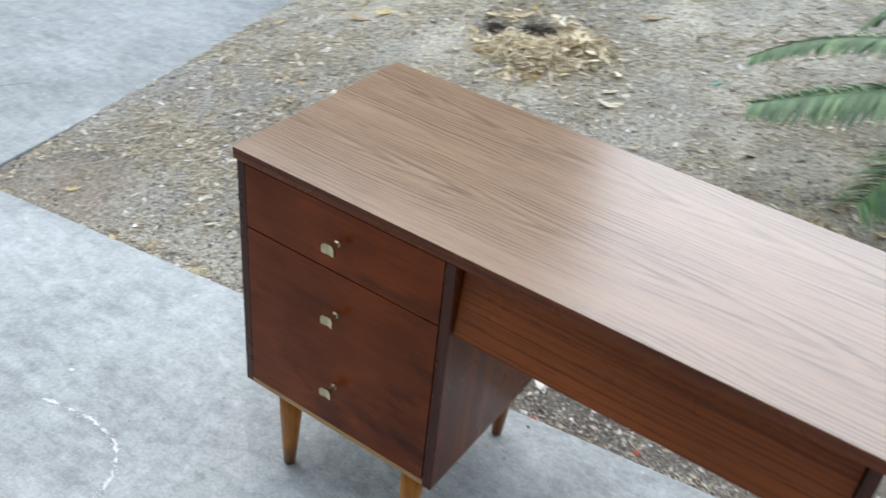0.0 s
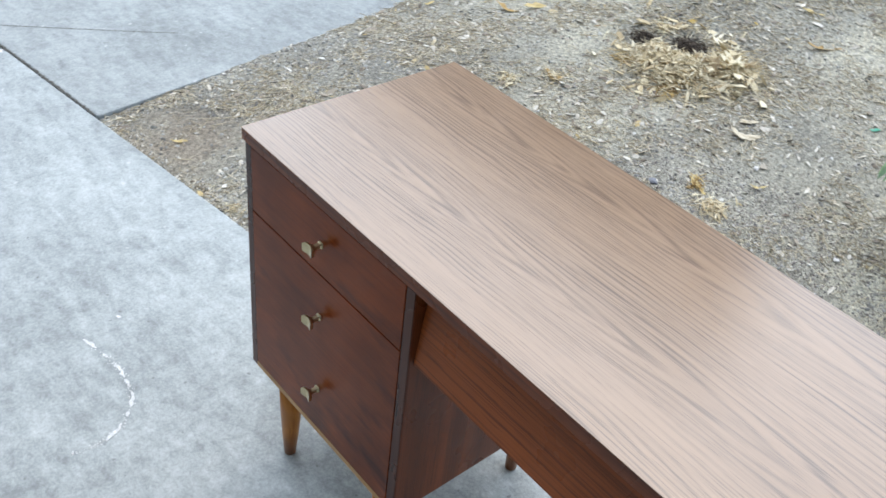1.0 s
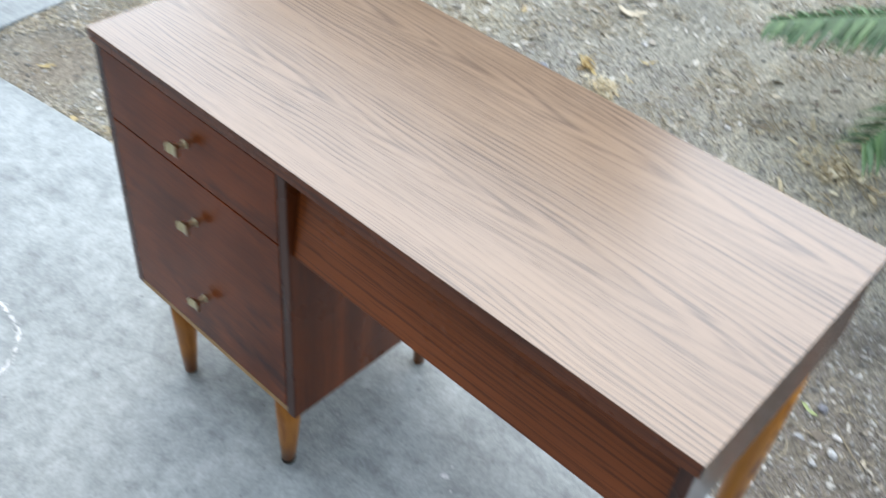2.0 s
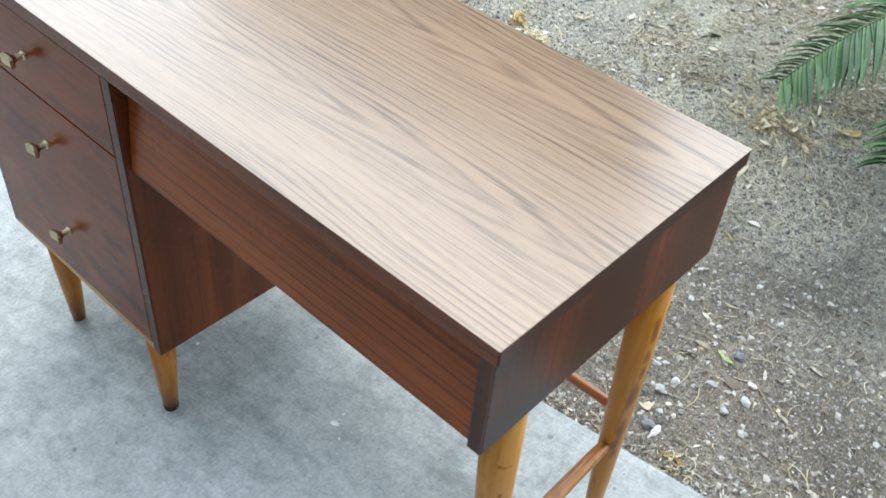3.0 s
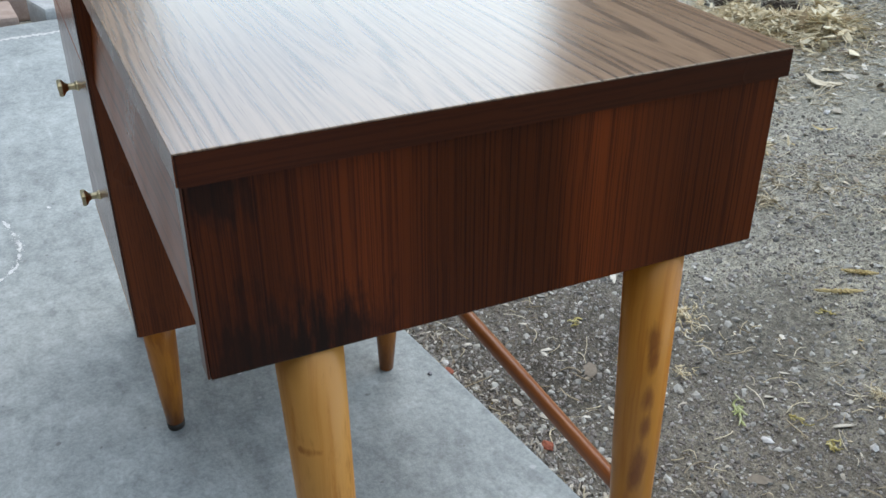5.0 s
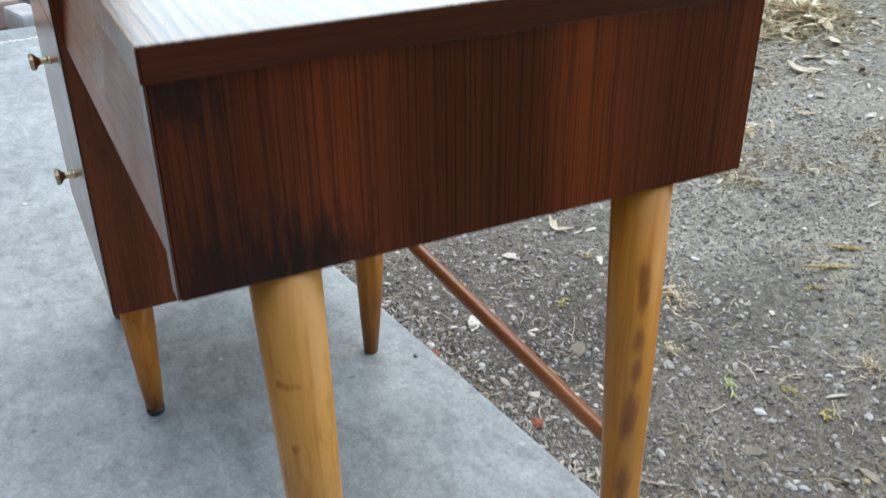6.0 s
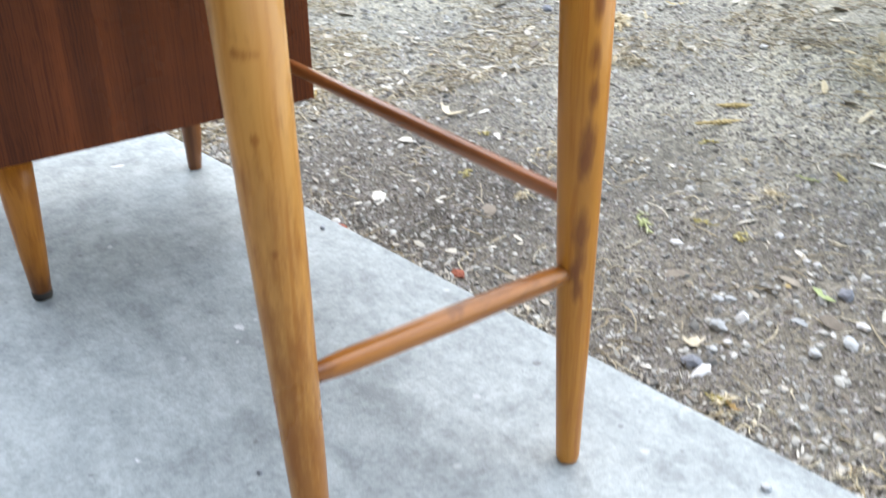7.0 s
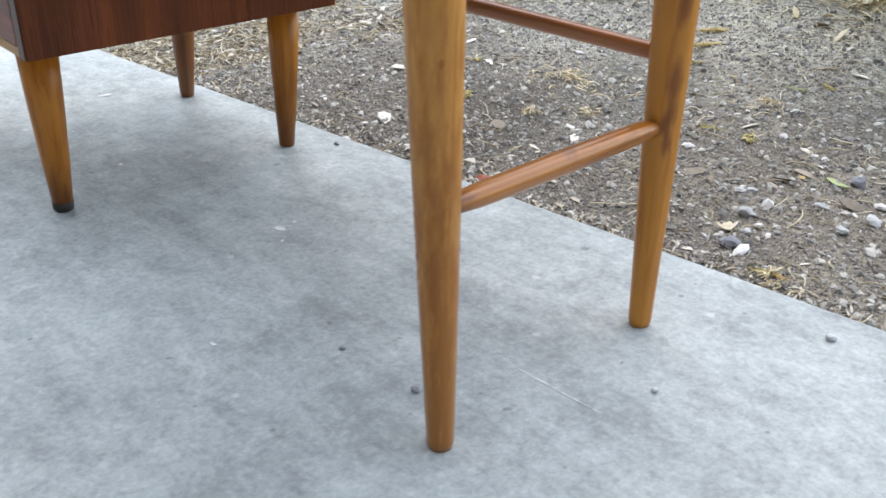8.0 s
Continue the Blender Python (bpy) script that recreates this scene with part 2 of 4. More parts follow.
def soil(name):
    m, n, l, bsdf = graph(name)
    src = place_of(n)
    cloud = noise_of(n, l, src, (1, 1, 1), 2.1, 6.0, 0.6, 0.3)
    patch = noise_of(n, l, src, (1, 1, 1), 9.0, 5.0, 0.6)
    crumb = noise_of(n, l, src, (1, 1, 1), 75.0, 5.0, 0.7)
    grit = noise_of(n, l, src, (1, 1, 1), 260.0, 3.0, 0.7)
    colour = ramp_of(n, l, cloud, [(0.34, (0.34, 0.328, 0.278)), (0.5, (0.48, 0.462, 0.388)), (0.66, (0.62, 0.59, 0.48))])
    # a bare dusty brown patch in the corner of the slabs
    dust = n.new("ShaderNodeVectorMath")
    dust.operation = "DISTANCE"
    l.new(src, dust.inputs[0])
    dust.inputs[1].default_value = (-1.1, 0.42, 0.0)
    ragged = calc(n, l, "ADD", dust.outputs["Value"], calc(n, l, "MULTIPLY", calc(n, l, "SUBTRACT", patch, 0.5), 0.3))
    colour = blend(n, l, grey_of(n, l, ragged, 0.08, 0.24, 0.85, 0.0), colour, (0.43, 0.365, 0.285))
    # darker ground: round the end of the desk, behind it, in the far corner and in one small hollow
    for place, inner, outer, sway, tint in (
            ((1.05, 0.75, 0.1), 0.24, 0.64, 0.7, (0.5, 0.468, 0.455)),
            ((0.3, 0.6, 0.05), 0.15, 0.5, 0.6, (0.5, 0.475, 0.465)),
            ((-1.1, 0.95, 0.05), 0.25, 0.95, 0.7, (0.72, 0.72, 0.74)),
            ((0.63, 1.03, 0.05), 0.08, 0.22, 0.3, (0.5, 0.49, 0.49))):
        darker_at = n.new("ShaderNodeVectorMath")
        darker_at.operation = "DISTANCE"
        l.new(src, darker_at.inputs[0])
        darker_at.inputs[1].default_value = place
        edge = calc(n, l, "ADD", darker_at.outputs["Value"], calc(n, l, "MULTIPLY", calc(n, l, "SUBTRACT", cloud if outer > 0.3 else patch, 0.5), sway))
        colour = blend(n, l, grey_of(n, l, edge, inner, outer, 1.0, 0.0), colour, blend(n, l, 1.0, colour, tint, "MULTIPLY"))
    colour = blend(n, l, 0.8, colour, ramp_of(n, l, crumb, [(0.34, (0.38, 0.38, 0.38)), (0.66, (1.45, 1.43, 1.4))]), "MULTIPLY")
    colour = blend(n, l, 0.6, colour, ramp_of(n, l, grit, [(0.32, (0.4, 0.4, 0.4)), (0.68, (1.65, 1.64, 1.62))]), "MULTIPLY")
    l.new(colour, bsdf.inputs["Base Color"])
    setin(bsdf, Roughness=0.95)
    bump_of(n, l, bsdf, calc(n, l, "ADD", crumb, calc(n, l, "MULTIPLY", grit, 0.5)), 1.0, 0.012)
    return m


LAMINATE = laminate("walnut_laminate", (0.3, 0.193, 0.126), (0.106, 0.064, 0.043), ((0.152, -0.15), (0.375, 0.39)), 0.2, 1.0)
VENEER_FRONT = wood("dark_walnut_front", "x", (0.225, 0.047, 0.0125), (0.185, 0.038, 0.0108), lines=20.0, rings=6.0, ring_amount=0.03, wide=4.0, long=0.8, streak=0.05, rough=0.18, shine=0.13, stain=0.7, stain_colour=(0.03, 0.009, 0.007), stain_size=9.0, bands=(4.5, 9, 0.85), pores=300)
VENEER_APRON = wood("walnut_apron", "x", (0.335, 0.083, 0.0225), (0.17, 0.041, 0.0128), lines=120.0, rings=26.0, ring_amount=0.08, wide=6.0, long=0.8, streak=0.32, wavy=0.006, rough=0.3, shine=0.2, pores=230)
VENEER_SIDE = wood("walnut_side", "z", (0.172, 0.0415, 0.0127), (0.1, 0.0235, 0.008), lines=25.0, rings=8.0, ring_amount=0.04, wide=9.0, long=0.5, streak=0.1, bands=(0.9, 11, 0.7), pores=600, figure=((0.1, 0.022, (1.6, 1.6, 1.5)), (0.155, 0.03, (1.4, 1.4, 1.3)), (0.04, 0.03, (0.75, 0.75, 0.75))), rough=0.3, shine=0.22)
VENEER_END = wood("rosewood_end", "z", (0.094, 0.019, 0.005), (0.042, 0.0088, 0.0031), lines=45.0, rings=14.0, ring_amount=0.03, wide=9.0, long=0.6, streak=0.22, wavy=0.0025, rough=0.2, shine=0.12, bands=(0.6, 13, 0.6), pores=700, stain=0.2, stain_size=5.0, figure=((0.11, 0.06, (1.75, 1.6, 1.4)), (0.3, 0.05, (1.75, 1.6, 1.4)), (0.2, 0.085, (0.66, 0.66, 0.66)), (0.4, 0.06, (0.8, 0.78, 0.75))), spot_dark=0.78, stain_colour=(0.012, 0.0055, 0.004), spots=((1.089, 0.045, 0.6, 0.06), (1.089, 0.02, 0.728, 0.026), (1.089, 0.095, 0.595, 0.045)))
EDGE_BAND = wood("dark_edge_band", "x", (0.052, 0.0115, 0.0045), (0.026, 0.006, 0.003), lines=30.0, rings=6.0, ring_amount=0.3, wide=6.0, streak=0.2, rough=0.3, shine=0.2)
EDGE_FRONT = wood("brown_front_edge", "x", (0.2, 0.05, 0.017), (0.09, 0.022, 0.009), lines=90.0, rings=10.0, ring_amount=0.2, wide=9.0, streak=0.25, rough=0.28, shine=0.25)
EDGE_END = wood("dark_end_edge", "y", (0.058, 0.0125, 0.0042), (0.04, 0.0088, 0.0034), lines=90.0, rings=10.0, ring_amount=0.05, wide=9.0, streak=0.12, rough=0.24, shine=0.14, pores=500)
STILE = wood("dark_stile", "z", (0.09, 0.024, 0.012), (0.045, 0.012, 0.007), lines=40.0, rings=6.0, ring_amount=0.3, wide=9.0, streak=0.2, rough=0.28, shine=0.25)
HONEY = wood("honey_beech", "z", (0.66, 0.302, 0.078), (0.55, 0.21, 0.041), lines=25.0, rings=3.0, ring_amount=0.05, wide=9.0, long=1.2, streak=0.14, rough=0.34, coat=0.08, shine=0.3, stain=0.45, stain_colour=(0.28, 0.078, 0.011), stain_size=10.0, spot_dark=0.66, spots=((1.0845, 0.067, 0.446, 0.0045), (1.0845, 0.065, 0.503, 0.0045), (1.0875, 0.072, 0.503, 0.004), (1.081, 0.059, 0.504, 0.004), (1.0865, 0.072, 0.36, 0.0035), (1.075, 0.091, -0.02, 0.42), (0.391, 0.036, -0.02, 0.1), (0.087, 0.036, -0.02, 0.09)))
HONEY_WORN = wood("worn_honey_beech", "z", (0.63, 0.25, 0.042), (0.51, 0.17, 0.024), lines=25.0, rings=3.0, ring_amount=0.05, wide=12.0, long=1.2, streak=0.15, rough=0.36, coat=0.08, shine=0.3, stain=0.22, stain_colour=(0.2, 0.056, 0.014), stain_size=12.0, spot_long=2.8, spot_dark=0.8, spot_rag=1.5, spots=((1.0862, 0.3732, 0.512, 0.0075), (1.0861, 0.3744, 0.49, 0.0062), (1.086, 0.3754, 0.447, 0.006), (1.0859, 0.3764, 0.415, 0.0062), (1.0846, 0.3752, 0.374, 0.0082), (1.0836, 0.3738, 0.352, 0.0072), (1.0824, 0.3758, 0.283, 0.0082), (1.0822, 0.3771, 0.253, 0.0072), (1.0775, 0.374, 0.24, 0.0055), (1.08, 0.378, 0.222, 0.006)))
HONEY_SHORT = wood("amber_beech", "z", (0.52, 0.185, 0.025), (0.38, 0.12, 0.014), lines=25.0, rings=3.0, ring_amount=0.05, wide=9.0, long=1.2, streak=0.14, rough=0.34, coat=0.1, shine=0.3, stain=0.45, stain_colour=(0.15, 0.043, 0.008), stain_size=13.0, spot_rag=0.8, spot_dark=0.9, spots=((0.391, 0.036, -0.01, 0.085), (0.087, 0.036, -0.01, 0.08), (0.404, 0.034, 0.225, 0.02), (0.391, 0.392, -0.03, 0.165)))
# darker copy of the leg beech, with the rear leg's shade in its colour
HONEY_SHADED = wood("shaded_beech", "z", (0.26, 0.082, 0.015), (0.15, 0.045, 0.01), rings=3.0, ring_amount=0.3, wide=9.0, streak=0.25, rough=0.4, coat=0.2)
ROD_X = wood("reddish_dowel_long", "x", (0.41, 0.138, 0.043), (0.26, 0.08, 0.025), rings=3.0, ring_amount=0.3, wide=30.0, streak=0.3, rough=0.38, coat=0.3)
ROD_Y = wood("reddish_dowel_short", "y", (0.48, 0.165, 0.028), (0.28, 0.085, 0.015), rings=3.0, ring_amount=0.3, wide=30.0, streak=0.3, rough=0.33, coat=0.3, stain=0.85, stain_colour=(0.17, 0.05, 0.011), stain_size=26.0, spots=((1.071, 0.096, 0.236, 0.02), (1.067, 0.382, 0.234, 0.022)))
RAW_EDGE = wood("pale_raw_edge", "x", (0.52, 0.29, 0.12), (0.36, 0.18, 0.07), rings=2.0, ring_amount=0.3, wide=20.0, streak=0.3, rough=0.5)
# the shade of drawer gaps and finger recess is put into this dark colour
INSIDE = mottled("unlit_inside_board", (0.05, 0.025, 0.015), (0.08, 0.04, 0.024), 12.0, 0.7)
BRASS = mottled("aged_brass", (0.5, 0.41, 0.25), (0.66, 0.56, 0.36), 60.0, 0.3, 0.1, 1.0, 0.0006)
BLACK_TIP = mottled("scuffed_black", (0.012, 0.01, 0.009), (0.04, 0.03, 0.024), 90.0, 0.6)
CONCRETE = concrete("old_concrete")
CONCRETE_PALE = concrete("pale_concrete", 0.8)
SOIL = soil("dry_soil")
MORTAR = mottled("white_mortar", (0.5, 0.5, 0.5), (0.72, 0.72, 0.71), 60.0, 0.9)
CHALK = mottled("white_chalk", (0.5, 0.52, 0.53), (0.86, 0.87, 0.87), 130.0, 0.95)
CRACK = mottled("dark_crack_dirt", (0.05, 0.048, 0.045), (0.12, 0.112, 0.1), 90.0, 0.95)
PINK_STONE = mottled("pink_sandstone", (0.34, 0.24, 0.2), (0.46, 0.35, 0.3), 20.0, 0.9)
GREY_STONE = mottled("pale_grey_stone", (0.36, 0.37, 0.375), (0.54, 0.55, 0.545), 18.0, 0.85)
PALE_PEBBLE = mottled("pale_pebble", (0.4, 0.42, 0.44), (0.56, 0.58, 0.6), 60.0, 0.8)
SLATE_PEBBLE = mottled("slate_pebble", (0.17, 0.18, 0.205), (0.29, 0.3, 0.33), 60.0, 0.7)
WHITE_CHIP = mottled("white_stone_chip", (0.62, 0.6, 0.58), (0.8, 0.79, 0.77), 60.0, 0.8)
BRICK_CHIP = mottled("red_brick_chip", (0.28, 0.075, 0.045), (0.4, 0.13, 0.08), 60.0, 0.9)
PALE_LEAF = mottled("bleached_dry_leaf", (0.5, 0.42, 0.29), (0.7, 0.62, 0.48), 40.0, 0.75)
TAN_LEAF = mottled("tan_curled_leaf", (0.32, 0.19, 0.065), (0.5, 0.34, 0.14), 40.0, 0.7)
YELLOW_LEAF = mottled("yellow_catkin", (0.44, 0.32, 0.13), (0.66, 0.52, 0.27), 60.0, 0.8)
GREEN_LEAF = mottled("fading_green_leaf", (0.26, 0.34, 0.12), (0.42, 0.48, 0.24), 50.0, 0.6)
MINT = mottled("mint_scrap", (0.03, 0.3, 0.2), (0.05, 0.4, 0.27), 40.0, 0.5)
GRAVEL = speckled("mixed_grit", [(0.0, (0.16, 0.156, 0.144)), (0.22, (0.26, 0.253, 0.232)), (0.6, (0.42, 0.408, 0.372)), (0.93, (0.56, 0.545, 0.5)), (1.0, (0.7, 0.685, 0.64))])
CRUMBS = speckled("soil_crumb", [(0.0, (0.15, 0.133, 0.12)), (0.35, (0.24, 0.212, 0.192)), (0.8, (0.36, 0.326, 0.302)), (0.98, (0.45, 0.425, 0.4)), (1.0, (0.62, 0.6, 0.56))])
SPRIG = speckled("yellow_sprig", [(0.0, (0.34, 0.27, 0.09)), (0.6, (0.52, 0.44, 0.18)), (1.0, (0.66, 0.6, 0.34))])
SHEAF = speckled("golden_dry_leaf", [(0.0, (0.2, 0.11, 0.04)), (0.5, (0.45, 0.29, 0.1)), (0.85, (0.62, 0.46, 0.2)), (1.0, (0.74, 0.64, 0.42))])
SPRIG_GREEN = speckled("fading_green_sprig", [(0.0, (0.28, 0.32, 0.12)), (0.6, (0.44, 0.47, 0.24)), (1.0, (0.6, 0.6, 0.42))])
STRAW = speckled("dry_straw", [(0.0, (0.2, 0.155, 0.1)), (0.35, (0.44, 0.36, 0.24)), (0.75, (0.6, 0.52, 0.37)), (1.0, (0.74, 0.67, 0.53))])
FLAKES = speckled("leaf_flakes", [(0.0, (0.14, 0.11, 0.085)), (0.3, (0.34, 0.29, 0.23)), (0.65, (0.55, 0.5, 0.42)), (0.95, (0.74, 0.7, 0.62)), (1.0, (0.55, 0.38, 0.12))])
BLEACHED = speckled("bleached_scraps", [(0.0, (0.4, 0.35, 0.27)), (0.4, (0.62, 0.57, 0.47)), (1.0, (0.82, 0.79, 0.72))])
CLODS = speckled("dark_clods", [(0.0, (0.13, 0.125, 0.115)), (0.6, (0.2, 0.19, 0.175)), (1.0, (0.3, 0.285, 0.26))])
PILE_STRAW = speckled("palm_thatch", [(0.0, (0.32, 0.23, 0.13)), (0.2, (0.58, 0.46, 0.28)), (0.65, (0.74, 0.64, 0.44)), (1.0, (0.86, 0.79, 0.62))])
# near-black litter colour that stands for shade inside the heap
HOLLOW_SHADE = speckled("hollow_shade_litter", [(0.0, (0.03, 0.021, 0.015)), (1.0, (0.1, 0.07, 0.048))])
FROND = speckled("frond_green", [(0.0, (0.03, 0.092, 0.036)), (0.6, (0.062, 0.158, 0.062)), (1.0, (0.13, 0.25, 0.1))], 0.45, 60.0, 0.1)
RACHIS = mottled("frond_stem", (0.05, 0.1, 0.035), (0.1, 0.15, 0.055), 40.0, 0.5)
BARK = mottled("fibrous_trunk", (0.09, 0.06, 0.04), (0.2, 0.14, 0.09), 25.0, 0.95, 0.8, 0.0, 0.01)
# for the added, unseen wall that the laminate reflects
BLOCKER_BROWN = mottled("dull_brown_blocker", (0.075, 0.056, 0.042), (0.13, 0.1, 0.075), 3.0, 0.95)
# for the added, unseen walls and overhang that hold back sky light
BLOCKER_GREY = mottled("grey_brown_blocker", (0.2, 0.19, 0.175), (0.28, 0.265, 0.245), 6.0, 0.95)


# ---- mesh helpers ----
def mesh_of(name, bm, material, smooth=False):
    data = bpy.data.meshes.new(name)
    bm.to_mesh(data)
    bm.free()
    data.materials.append(material)
    if smooth:
        data.polygons.foreach_set("use_smooth", [True] * len(data.polygons))
    return data


def thing(name, at, label, category, group="", kind=""):
    ob = new(name)
    ob.location = at
    ob.empty_display_size = 0.05
    return tagged(ob, label, category, group, kind)


def part(name, bm, material, parent, label="", smooth=False):
    """One mesh under a thing or a part; its vertices are in world coordinates."""
    ob = new(name, mesh_of(name, bm, material, smooth))
    ob.parent = parent
    if parent.type == "EMPTY":
        ob.matrix_parent_inverse = Matrix.Translation(-Vector(parent.location))
    return tagged(ob, label)


def single(name, bm, material, label, category, group="", kind="", smooth=False):
    return tagged(new(name, mesh_of(name, bm, material, smooth)), label, category, group, kind)


def box(x0, x1, y0, y1, z0, z1, bevel=0.002):
    own = bmesh.new()
    bmesh.ops.create_cube(own, size=1, matrix=Matrix.LocRotScale(((x0 + x1) / 2, (y0 + y1) / 2, (z0 + z1) / 2), None, (x1 - x0, y1 - y0, z1 - z0)))
    if bevel:
        bmesh.ops.bevel(own, geom=own.edges[:], offset=bevel, segments=2, profile=0.6, affect="EDGES")
    return own


def prism(outline, axis, a, b, bevel=0.002):
    """An outline in the plane across an axis, drawn out from a to b along it."""
    own = bmesh.new()
    put = {"x": lambda p, t: (t, p[0], p[1]), "y": lambda p, t: (p[0], t, p[1]), "z": lambda p, t: (p[0], p[1], t)}[axis]
    low, high = [own.verts.new(put(p, a)) for p in outline], [own.verts.new(put(p, b)) for p in outline]
    own.faces.new(low)
    own.faces.new(high)
    for i in range(len(outline)):
        j = (i + 1) % len(outline)
        own.faces.new((low[i], low[j], high[j], high[i]))
    bmesh.ops.recalc_face_normals(own, faces=own.faces[:])
    if bevel:
        bmesh.ops.bevel(own, geom=own.edges[:], offset=bevel, segments=2, profile=0.6, affect="EDGES")
    return own


def turned(a, b, profile, sides=20):
    """A round piece along the line from a to b; profile: (share of the way, radius)."""
    own = bmesh.new()
    a, b = Vector(a), Vector(b)
    turn = (b - a).to_track_quat("Z", "Y")
    rings = []
    for s, r in profile:
        rings.append([own.verts.new(a.lerp(b, s) + turn @ Vector((r * math.cos(6.28319 * k / sides), r * math.sin(6.28319 * k / sides), 0))) for k in range(sides)])
    for p, q in zip(rings, rings[1:]):
        for k in range(sides):
            own.faces.new((p[k], p[(k + 1) % sides], q[(k + 1) % sides], q[k]))
    own.faces.new(rings[0][::-1])
    own.faces.new(rings[-1])
    bmesh.ops.recalc_face_normals(own, faces=own.faces[:])
    return own


def raw_mesh(name, verts, faces, material, smooth=False):
    data = bpy.data.meshes.new(name)
    verts, faces = np.asarray(verts, np.float32), np.asarray(faces, np.int32)
    size = faces.shape[1]
    data.vertices.add(len(verts))
    data.vertices.foreach_set("co", verts.ravel())
    data.loops.add(faces.size)
    data.loops.foreach_set("vertex_index", faces.ravel())
    data.polygons.add(len(faces))
    data.polygons.foreach_set("loop_start", np.arange(0, faces.size, size, dtype=np.int32))
    data.polygons.foreach_set("use_smooth", np.full(len(faces), smooth))
    data.update(calc_edges=True)
    data.validate()
    data.materials.append(material)
    return data


# ---- ground ----
SLOPE, CORNER = 0.13, (-1.353, 0.252)
TURN = math.atan(SLOPE)


def slab_edge(x):
    return 0.428 + SLOPE * x


def side_edge(y):
    return CORNER[0] - SLOPE * (y - CORNER[1])


def lump(x, y, k, seed=0.0):
    return noise.noise((x * k, y * k, seed))


def soil_height(x, y):
    d = y - slab_edge(x)
    if d < -0.03:
        return -0.09
    reach = min(max(d, 0.0), 2.3)
    k = min(max((x + 1.5) / 0.8, 0.0), 1.0)
    k = k * k * (3 - 2 * k)
    z = -0.015 + (0.105 * reach + 0.022 * reach * reach) * (0.25 + 0.75 * k)
    if abs(x) < 4 and -0.1 < y < 5:
        z += 0.010 * lump(x, y, 4.0) * min(1.0, max(d, 0.0) * 2) + 0.005 * lump(x, y, 13.0, 3.0) + 0.003 * lump(x, y, 40.0, 7.0)
        z -= 0.02 * max(0.0, 1 - ((x - 0.63) ** 2 / 0.05 + (y - 1.05) ** 2 / 0.03))
    if d < 0.0:
        z = z * (1 + d / 0.03) - 0.09 * (-d / 0.03)
    # the soil dips below the other slab
    s = x - side_edge(y)
    if s < 0:
        z = -0.09 if s < -0.03 else z * (1 + s / 0.03) + 0.09 * s / 0.03
    return z


def spaced(a, b, n):
    outer = [0.6, 1.5, 3, 7, 20, 60, 200]
    return [a - o for o in outer[::-1]] + [a + (b - a) * i / n for i in range(n + 1)] + [b + o for o in outer]


def build_ground():
    xs, ys = spaced(-1.75, 2.6, 290), spaced(0.15, 3.9, 250)
    verts = [(x, y, soil_height(x, y)) for y in ys for x in xs]
    w = len(xs)
    faces = [(j * w + i, j * w + i + 1, (j + 1) * w + i + 1, (j + 1) * w + i) for j in range(len(ys) - 1) for i in range(w - 1)]
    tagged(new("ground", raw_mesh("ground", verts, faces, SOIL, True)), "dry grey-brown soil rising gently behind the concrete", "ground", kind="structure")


build_ground()


def slab(name, outline, top, material, label):
    """A cast concrete slab with a worn, rounded rim; outline in metres along and across the joint."""
    c, s = math.cos(TURN), math.sin(TURN)
    pts = [(CORNER[0] + u * c - v * s, CORNER[1] + u * s + v * c) for u, v in outline]
    return single(name, prism(pts, "z", -0.12, top, 0.006), material, label, "concrete paving", kind="structure")


slab("pavement_1", [(-0.55, -6), (7, -6), (7, 0), (-0.55, 0)], 0.0, CONCRETE, "weathered grey concrete slab with stains and a worn edge")
slab("pavement_2", [(-5, 0.008), (0, 0.008), (0, 6), (-5, 6)], 0.0, CONCRETE_PALE, "pale grey concrete slab beside the soil bed")
slab("pavement_3", [(-0.735, -6), (-0.556, -6), (-0.556, 0), (-0.735, 0)], -0.004, CONCRETE_PALE, "narrow pale concrete border strip")


def ribbon(points, widths, z, seed=0, lift=0.0006):
    """A thin ragged line lying on the concrete."""
    own = bmesh.new()
    r = random.Random(seed)
    rows = []
    pts = []
    for (ax, ay), (bx, by) in zip(points, points[1:]):
        steps = max(2, int(math.hypot(bx - ax, by - ay) / 0.006))
        pts += [(ax + (bx - ax) * i / steps, ay + (by - ay) * i / steps) for i in range(steps)]
    pts.append(points[-1])
    for i, (x, y) in enumerate(pts):
        ax, ay = pts[max(i - 1, 0)]
        bx, by = pts[min(i + 1, len(pts) - 1)]
        q = math.hypot(bx - ax, by - ay) or 1
        nx, ny = -(by - ay) / q, (bx - ax) / q
        w = widths * r.uniform(0.45, 1.2) * (0.4 if i in (0, len(pts) - 1) else 1)
        o = widths * r.uniform(-0.3, 0.3)
        rows.append([own.verts.new((x + nx * (o + w / 2), y + ny * (o + w / 2), z + lift)), own.verts.new((x + nx * (o - w / 2), y + ny * (o - w / 2), z + lift))])
    for (a, b), (c, d) in zip(rows, rows[1:]):
        own.faces.new((a, b, d, c))
    bmesh.ops.recalc_face_normals(own, faces=own.faces[:])
    for f in own.faces:
        if f.normal.z < 0:
            f.normal_flip()
    return own


def along_joint(u, v):
    c, s = math.cos(TURN), math.sin(TURN)
    return CORNER[0] + u * c - v * s, CORNER[1] + u * s + v * c


